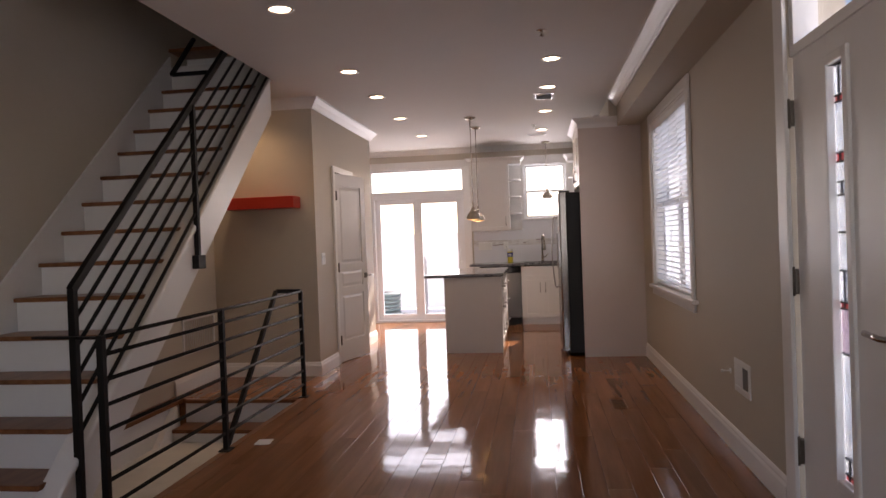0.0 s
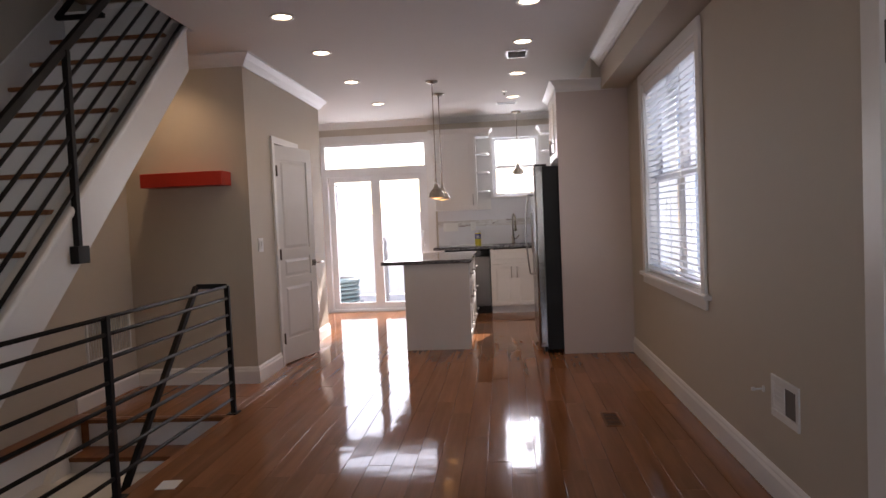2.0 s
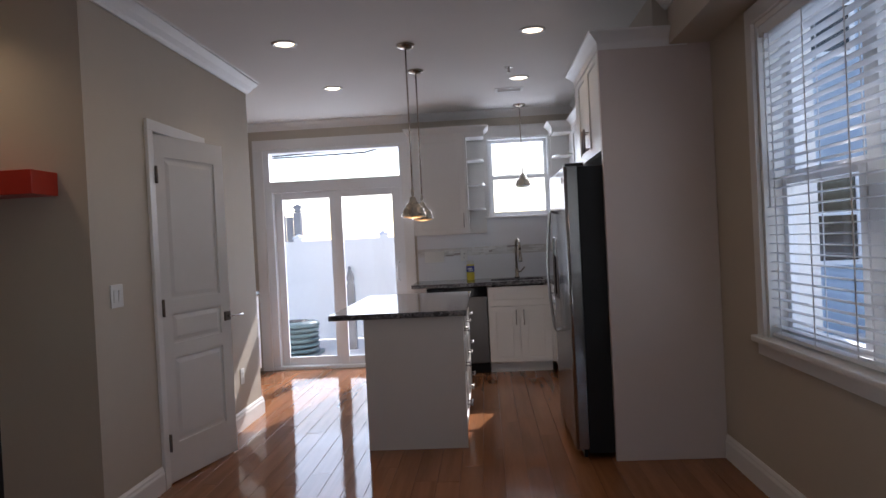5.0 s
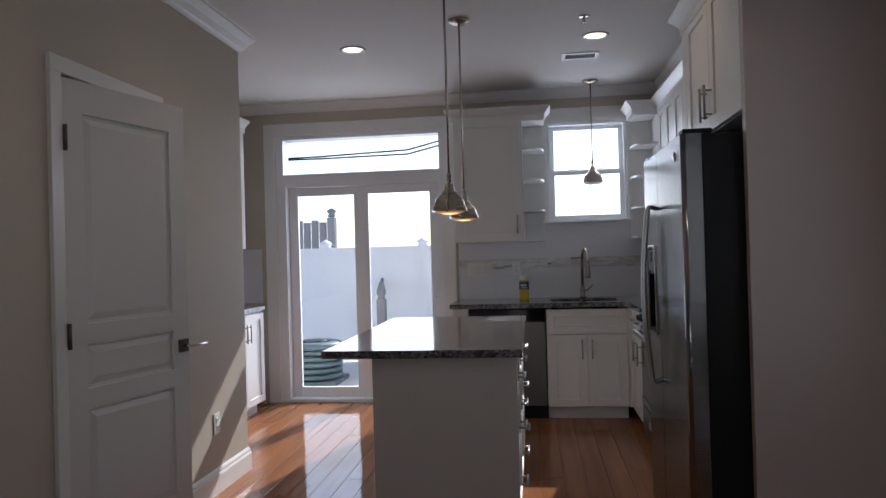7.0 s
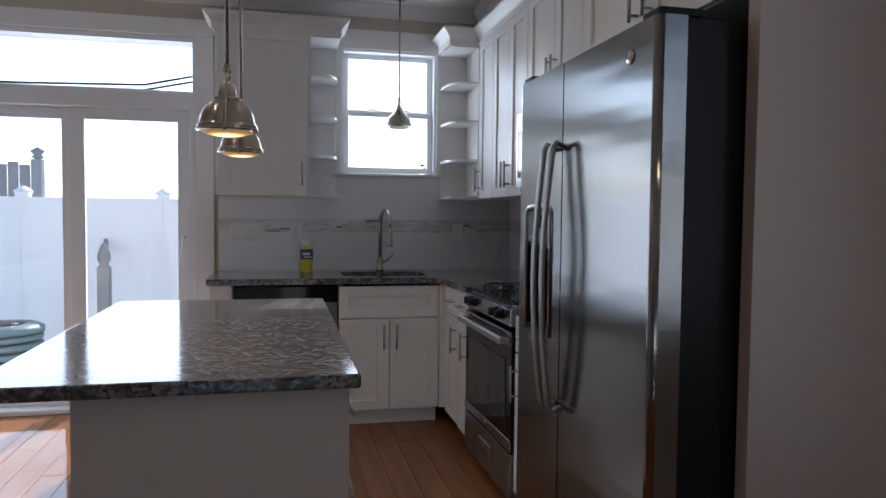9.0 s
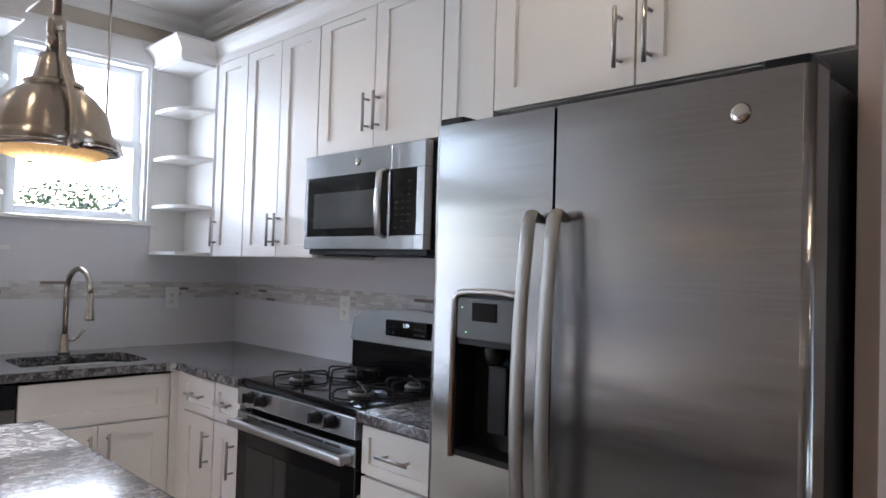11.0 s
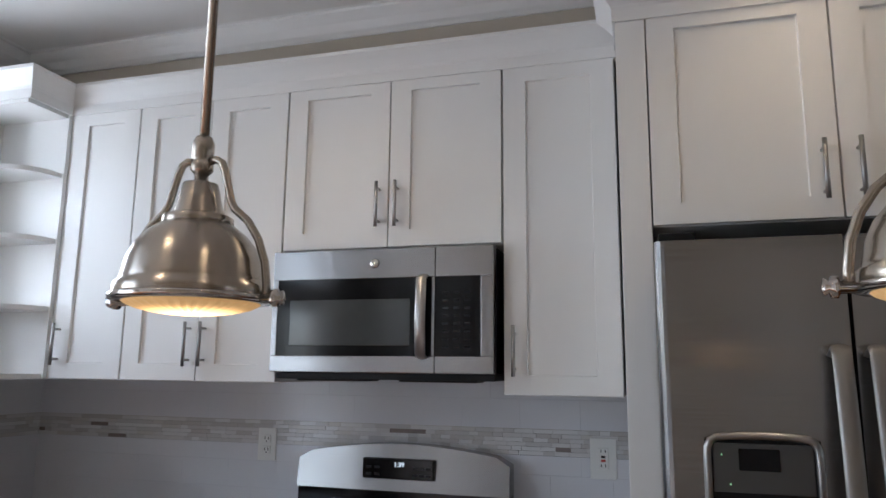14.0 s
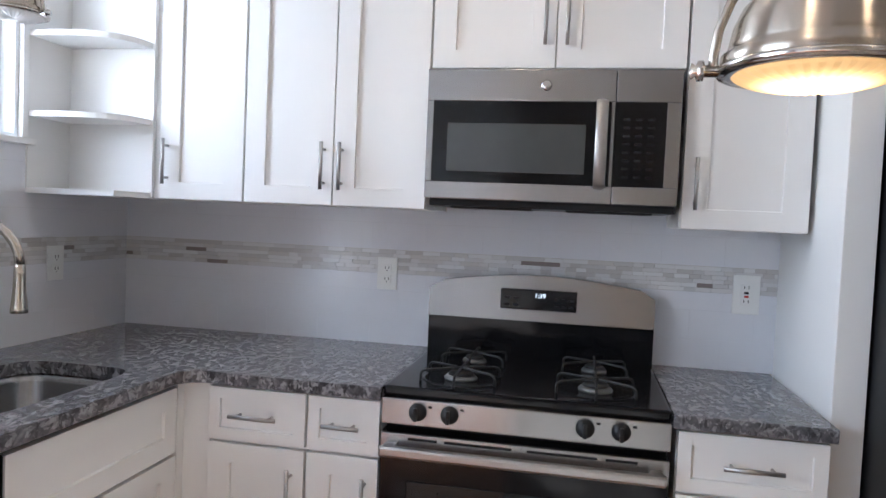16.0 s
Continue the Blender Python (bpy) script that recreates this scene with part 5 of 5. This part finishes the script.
part("led", boxes([(-.340, -.337, -.0045, -.001, 1.275, 1.278), (-.325, -.322, -.0045, -.001, 1.215, 1.218)]), LED, dis)
part("spout", lathe([(.028, 1.19), (.028, 1.16), (.018, 1.14), (0, 1.14)], (-.258, .035, 0)), BLACKP, dis)
part("paddle", b(-.29, -.23, .045, .055, .97, 1.135, bevel=.004), BLACKP, dis)
part("badge", lathe([(0, -.006), (.016, -.005), (.02, .001)], (.340, 0, 1.668), 'Y', 24), CHROME, fr, "round chrome badge")
part("foot_grille", b(-.43, .43, .05, .07, .005, .055), BLACKP, fr)
tagged(part("fridge_end_panel", b(.845, XW - .002, 7.682, 7.724, 0, 2.42, bevel=.002), ENDP), "tall greige end panel beside the refrigerator", "panel")
tagged(part("fridge_end_panel", b(.845, XR - .002, 8.65, 8.728, 0, 2.41, bevel=.002), CAB), "tall white panel between refrigerator and worktop", "panel")
cabinet("fridge_cabinet", "deep white shaker cabinet over the refrigerator", (.865, 8.648, 1.82), -90, .922, .60, XR - .868, [(0, .448, 0, .60, "door", .408, .12), (.448, .922, 0, .60, "door", .488, .12)])
cab_crown("cabinet_crown", (.845, 7.682, UT), (.845, 8.73, UT), (1, 1))
cab_crown("cabinet_crown", (.845, 8.73, UT), (1.02, 8.73, UT), (1, 0))
cab_crown("cabinet_crown", (XR - .06, 7.682, UT), (.845, 7.682, UT), (0, 1))

# ---- dishwasher ----
dw = thing("dishwasher", "stainless steel dishwasher with a black control strip", "dishwasher", (-.17, 10.50, 0))
part("body", b(-.298, .298, .02, .58, .02, .86), BLACKP, dw)
part("door", b(-.298, .298, -.025, .018, .11, .765, bevel=.004), DSTEEL, dw, "dark brushed steel door")
part("control_strip", b(-.298, .298, -.025, .018, .768, .862, bevel=.004), BLACKG, dw, "black control strip")
part("toe_kick", b(-.298, .298, .04, .05, .002, .105), BLACKP, dw)

# ---- island ----
isl = thing("kitchen_island", "white kitchen island with drawers along one side", "island", (-.38, 8.81, 0))
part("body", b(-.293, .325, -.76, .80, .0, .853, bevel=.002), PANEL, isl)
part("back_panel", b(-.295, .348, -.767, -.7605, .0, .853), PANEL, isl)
for y0, w in ((-.75, .51), (-.235, .51), (.28, .51)):
    for z0, z1 in ((.10, .36), (.365, .62), (.625, .83)):
        f_ = part("drawer_front", shaker(w, z1 - z0, .045), CAB, isl, at=pose(.326, y0, z0, 0, 0, 90))
        part("handle", bar_handle(.16, False), STEELH, f_, "brushed steel bar handle", pose(w / 2, -.02, (z1 - z0) / 2))
tagged(part("island_worktop", b(-.898, -.006, 8.005, 9.635, .854, .890, bevel=.008), GRANITE), "speckled grey granite worktop on the island", "worktop")

# ---- cabinets along the left wall of the kitchen ----
cabinet("base_cabinet", "white shaker base cabinet with two doors", (-2.275, 9.98, 0), 90, .76, hb, .52, [(0, .38, .105, hb - .012, "door", .345, hb - .16), (.38, .76, .105, hb - .012, "door", .415, hb - .16)], .10)
cabinet("base_cabinet", "white shaker base cabinet with two doors", (-2.275, 9.21, 0), 90, .76, hb, .52, [(0, .38, .105, hb - .012, "door", .345, hb - .16), (.38, .76, .105, hb - .012, "door", .415, hb - .16)], .10)
tagged(part("worktop", b(XK + .002, -2.25, 9.19, 10.765, CT - .036, CT, bevel=.004), GRANITE), "speckled grey granite worktop along the wall", "worktop")
cabinet("wall_cabinet", "white shaker wall cabinet with two doors", (-2.42, 9.95, UB), 90, .80, h_up, .375, [(0, .40, 0, h_up, "door", .365, .14), (.40, .80, 0, h_up, "door", .435, .14)])
cab_crown("cabinet_crown", (-2.40, 10.77, UT), (-2.40, 9.93, UT))

# ---- wall tiles ----
def tiles(name, origin, along, regions, label):
    """Tiles on a wall: along is the direction of the wall, the tiles stand out to its left."""
    par = setting(name, b(regions[0][0], regions[0][1], -.003, 0, regions[0][2], regions[0][3]), GROUT, label, "tiled wall")
    par.matrix_basis = Matrix.Translation(origin) @ pose(0, 0, 0, 0, 0, along)
    tw, th, cache = .203, .0975, {}
    for u0, u1, z0, z1 in regions:
        z, row = z0, 0
        while z < z1 - .01:
            zt = min(z + th, z1)
            u = u0 - (.5 * tw if row % 2 else 0)
            while u < u1 - .004:
                a_, c_ = max(u, u0), min(u + tw, u1)
                if c_ - a_ > .008:
                    key = (round(c_ - a_, 3), round(zt - z, 3))
                    if key not in cache:
                        cache[key] = mesh_of(b(.0001, c_ - a_ - .0001, -.008, -.002, .0001, zt - z - .0001, bevel=.0002), TILE, "tile")
                    shared("tile", cache[key], par, pose(a_, 0, z))
                u += tw
            z, row = z + th, row + 1
    return par


STRIP0, STRIP1 = 1.165, 1.252
t_e = tiles("backsplash_east", (XR, YB, 0), -90, [(0, 2.42, CT, STRIP0), (0, 2.42, STRIP1, UB), (1.285, 2.04, UB, 1.43)], "white glazed subway tiles above the worktop")
t_n = tiles("backsplash_north", (-.60, YB, 0), 0, [(0, 2.01, CT, STRIP0), (0, 2.01, STRIP1, UB), (.765, 1.485, UB, 1.55)], "white glazed subway tiles behind the sink")


t_w = tiles("backsplash_west", (XK, 9.19, 0), 90, [(0, YB - 9.20, CT, STRIP0), (0, YB - 9.20, STRIP1, UB)], "white glazed subway tiles above the side worktop")
t_nw = tiles("backsplash_north_west", (XK + .009, YB, 0), 0, [(0, .38, CT, UB)], "white glazed subway tiles beside the patio door")


def mosaic(par, length, seed):
    """A strip of small glass and stone sticks."""
    m = bpy.data.materials.get("mosaic_sticks")
    if m is None:
        m = bpy.data.materials.new("mosaic_sticks")
        m.use_nodes = True
        n, l = m.node_tree.nodes, m.node_tree.links
        geo, rp = n.new("ShaderNodeNewGeometry"), n.new("ShaderNodeValToRGB")
        rp.color_ramp.interpolation = 'CONSTANT'
        for i, (pos, col) in enumerate(((0, (.64, .63, .63)), (.3, (.56, .55, .55)), (.52, (.70, .70, .70)), (.74, (.52, .50, .49)), (.88, (.60, .58, .56)), (.955, (.24, .20, .19)))):
            e = rp.color_ramp.elements[i] if i < 2 else rp.color_ramp.elements.new(pos)
            e.position, e.color = pos, (*col, 1)
        l.new(geo.outputs["Random Per Island"], rp.inputs[0]), l.new(rp.outputs[0], n["Principled BSDF"].inputs["Base Color"])
        n["Principled BSDF"].inputs["Roughness"].default_value = .15
    rng = random.Random(seed)
    verts, faces = [], []
    for row in range(6):
        u, z = 0, STRIP0 + .0008 + row * .0143
        while u < length:
            w = rng.choice((.035, .05, .065, .085))
            e, y = min(u + w, length), -.007 - rng.random() * .001
            k = len(verts)
            verts += [(x_, y_, z_) for x_, z_ in ((u + .0004, z), (e - .0004, z), (e - .0004, z + .0137), (u + .0004, z + .0137)) for y_ in (-.002, y)]
            faces += [tuple(k + i for i in f) for f in ((1, 3, 5, 7), (0, 1, 7, 6), (2, 4, 5, 3), (0, 2, 3, 1), (4, 6, 7, 5))]
            u += w
    me = bpy.data.meshes.new("mosaic_strip")
    me.from_pydata(verts, [], faces)
    me.materials.append(m)
    ob = new("mosaic_strip", me)
    ob.parent = par
    return tagged(ob, "strip of small grey and brown mosaic sticks", kind="stuff")


mosaic(t_e, 2.42, 3)
mosaic(t_n, 2.01, 7)
mosaic(t_w, YB - 9.20, 11)
outlet("wall_outlet", (XR - .008, 10.054, 1.165), -90, "white outlet on the tiled wall")
outlet("wall_outlet", (XR - .008, 8.825, 1.165), -90, "white outlet with test buttons on the tiled wall", .085, .13, "tested")
outlet("wall_outlet", (1.02, YB - .008, 1.165), 0, "white outlet on the tiled wall beside the sink")
outlet("wall_outlet", (-.10, YB - .008, 1.165), 0, "white outlet on the tiled wall behind the worktop")
outlet("wall_switch", (-.42, YB - .008, 1.165), 0, "white four-gang light switch on the tiled wall", .21, .118, "switch", 4)

# ---- outdoors ----
GROUND = mat("pale_concrete", (.66, .65, .63), .9, vary=.12, scale=2, bump=.3, bump_scale=40)
FENCE = mat("white_vinyl_fence", (.90, .91, .92), .4, vary=.03)
WOODF = mat("weathered_fence_wood", (.24, .24, .25), .8, vary=.25, scale=6, bump=.3, stretch=(1, 1, .1))
FENCEB = mat("white_vinyl_fence_board", (.90, .91, .92), .4, vary=.03)
GREEN = mat("green_grey_enamel", (.10, .17, .19), .5, vary=.1)
_n, _l = FENCEB.node_tree.nodes, FENCEB.node_tree.links
_tl, _mx = _n.new("ShaderNodeBsdfTranslucent"), _n.new("ShaderNodeMixShader")
_tl.inputs[0].default_value = (.86, .88, .90, 1)
_mx.inputs[0].default_value = .12
_l.new(_n["Principled BSDF"].outputs[0], _mx.inputs[1]), _l.new(_tl.outputs[0], _mx.inputs[2]), _l.new(_mx.outputs[0], _n["Material Output"].inputs[0])
setting("ground", b(-60, 60, -60, 60, -.45, -.30), GROUND, "pale concrete yard and street", "ground")
setting("patio", b(-3.4, 1.6, YB + .25, 16.5, -.30, -.06), GROUND, "pale concrete patio behind the house", "patio")
fence = thing("vinyl_fence", "tall white vinyl privacy fence round the patio", "fence", (-2.9, 13.9, -.06))
for x in (-1.07, .23, 1.53, 2.83, 4.13):
    q = part("post", b(x - .06, x + .06, .013, .133, 0, 1.53, bevel=.004), FENCE, fence)
    part("post_cap", lathe([(.09, 1.53), (.09, 1.55), (.01, 1.60)], (x, .073, 0), steps=4), FENCE, q)
for x in (-1.07, .23, 1.53, 2.83):
    part("rail", b(x + .06, x + 1.24, .0125, .05, 1.36, 1.46, bevel=.004), FENCE, fence)
    part("rail", b(x + .06, x + 1.24, .0125, .05, .08, .2, bevel=.004), FENCE, fence)
    for k in range(9):
        part("board", b(x + k * .1444, x + (k + 1) * .1444 - .0008, -.012, .012, .02, 1.49), FENCEB, fence)
bf = thing("wooden_fence", "weathered brown wooden fence on the neighbouring plot", "fence", (-4.6, 17.5, -.3))
for k in range(7):
    part("board", b(k * .15, k * .15 + .14, -.01, .01, 0, 2.3 - .04 * (k % 2), bevel=.003), WOODF, bf)
part("post", b(.92, 1.06, -.07, .07, 0, 2.34), WOODF, bf)
part("finial", lathe([(.03, 2.34), (.09, 2.37), (.05, 2.40), (.10, 2.46), (.0, 2.52)], (.99, 0, 0)), WOODF, bf)
ac = thing("air_conditioner", "grey-green outdoor air conditioning unit with louvred sides", "air conditioner", (-2.36, 12.45, -.06))
part("base", b(-.30, .30, -.30, .30, 0, .05, bevel=.01), GREEN, ac)
part("coil", lathe([(.25, .05), (.25, .40)]), BLACKP, ac)
for k in range(5):
    part("louvre", lathe([(.255, .06 + k * .066), (.30, .072 + k * .066), (.30, .105 + k * .066), (.265, .115 + k * .066)], steps=32), GREEN, ac)
part("lid", lathe([(.31, .39), (.31, .425), (.27, .45), (.18, .455)], steps=32), GREEN, ac)
part("fan_guard", lathe([(.18, .455), (.1, .465), (.03, .47), (0, .47)], steps=20), BLACKP, ac)
nw = thing("deck_newel", "weathered wooden newel post with a sloping stair rail outdoors", "newel post", (-1.70, 12.9, -.06))
part("post", b(-.05, .05, -.05, .05, 0, .87, bevel=.006), WOODF, nw)
part("finial", lathe([(.05, .87), (.035, .89), (.055, .94), (.05, .99), (.02, 1.07), (0, 1.08)]), WOODF, nw)
part("rail", flat_bar((0, .05, .75), (-.25, 1.2, 1.1), .09, .04), WOODF, nw)
cable = thing("overhead_cable", "black overhead cables across the sky", "cable", (-3.6, 20, 3.49))
for dz in (0, .12):
    part("wire", tube([(-13 + i * 2, 0, (.018 * (i - 6) ** 2 if i < 7 else .018 + .45 * (i - 7)) + dz * (.5 + .4 * math.sin(i))) for i in range(14)], .02, 6), BLACKP, cable)


def house(name, x, y, w, d, h, turn, label, material, rows, cols):
    o = thing(name, label, "house", (x, y, -.3), "", turn)
    wl = part("wall", b(-w / 2, w / 2, 0, d, 0, h), material, o)
    part("roof", b(-w / 2 - .2, w / 2 + .2, -.25, d + .2, h, h + .3, bevel=.03), GROUND, o)
    for i in range(cols):
        for j in range(rows):
            cx, cz = -w / 2 + (i + .5) * w / cols, 1.0 + j * 3.0
            wi = part("window", boxes([(cx - .5, cx - .43, -.04, .02, cz, cz + 1.5), (cx + .43, cx + .5, -.04, .02, cz, cz + 1.5), (cx - .43, cx + .43, -.04, .02, cz, cz + .07), (cx - .43, cx + .43, -.04, .02, cz + 1.43, cz + 1.5), (cx - .43, cx + .43, -.03, .02, cz + .72, cz + .78)]), VINYL, o)
            part("pane", b(cx - .43, cx + .43, -.008, -.002, cz + .07, cz + 1.43), DGLASS, wi)
    return o


PALEB = mat("grey_blue_siding", (.36, .45, .56), .8, vary=.1, scale=4, bump=.3, bump_scale=20)
# added house: hides bright sky and tints the view behind the side blind
house("backdrop_house", 7.3, 14.0, 6.0, 3.5, 6.4, 0, "grey-blue two-storey house added to dim the sky behind the blind", PALEB, 2, 4)


def tree(x, y, h, seed):
    t = thing("street_tree", "leafy street tree with a tapered trunk", "tree", (x, y, -.3))
    rng = random.Random(seed)
    bm = lathe([(.16, 0), (.11, h * .3), (.08, h * .6), (.03, h * .9)], steps=10)
    for k in range(6):
        a, z = rng.random() * 6.28, h * (.4 + .08 * k)
        tube([(0, 0, z), (.5 * math.cos(a), .5 * math.sin(a), z + .5), (1.2 * math.cos(a), 1.2 * math.sin(a), z + .9)], .035, 6, bm)
    part("trunk", bm, WOODF, t)
    verts, faces = [], []
    for k in range(2600):
        d = Vector((rng.gauss(0, 1), rng.gauss(0, 1), rng.gauss(0, 1))).normalized() * (rng.random() ** .4)
        c = Vector((d.x * 1.7, d.y * 1.7, h * .78 + d.z * 1.5)) * 1.0
        c += Vector((noise.noise(c * 1.3), noise.noise(c * 1.3 + Vector((7, 0, 0))), 0)) * .5
        u, v = Vector((rng.gauss(0, 1), rng.gauss(0, 1), rng.gauss(0, .6))).normalized() * .09, Vector((rng.gauss(0, 1), rng.gauss(0, 1), rng.gauss(0, 1))).normalized() * .05
        q = len(verts)
        verts += [c - u, c + v, c + u, c - v]
        faces.append((q, q + 1, q + 2, q + 3))
    me = bpy.data.meshes.new("crown")
    me.from_pydata(verts, [], faces)
    me.materials.append(bpy.data.materials.get("tree_leaf") or mat("tree_leaf", (.06, .10, .03), .6, vary=.3, scale=5))
    cr = new("crown", me)
    cr.parent = t
    return t


tree(5.3, 27, 2.9, 5)

floor_boards()
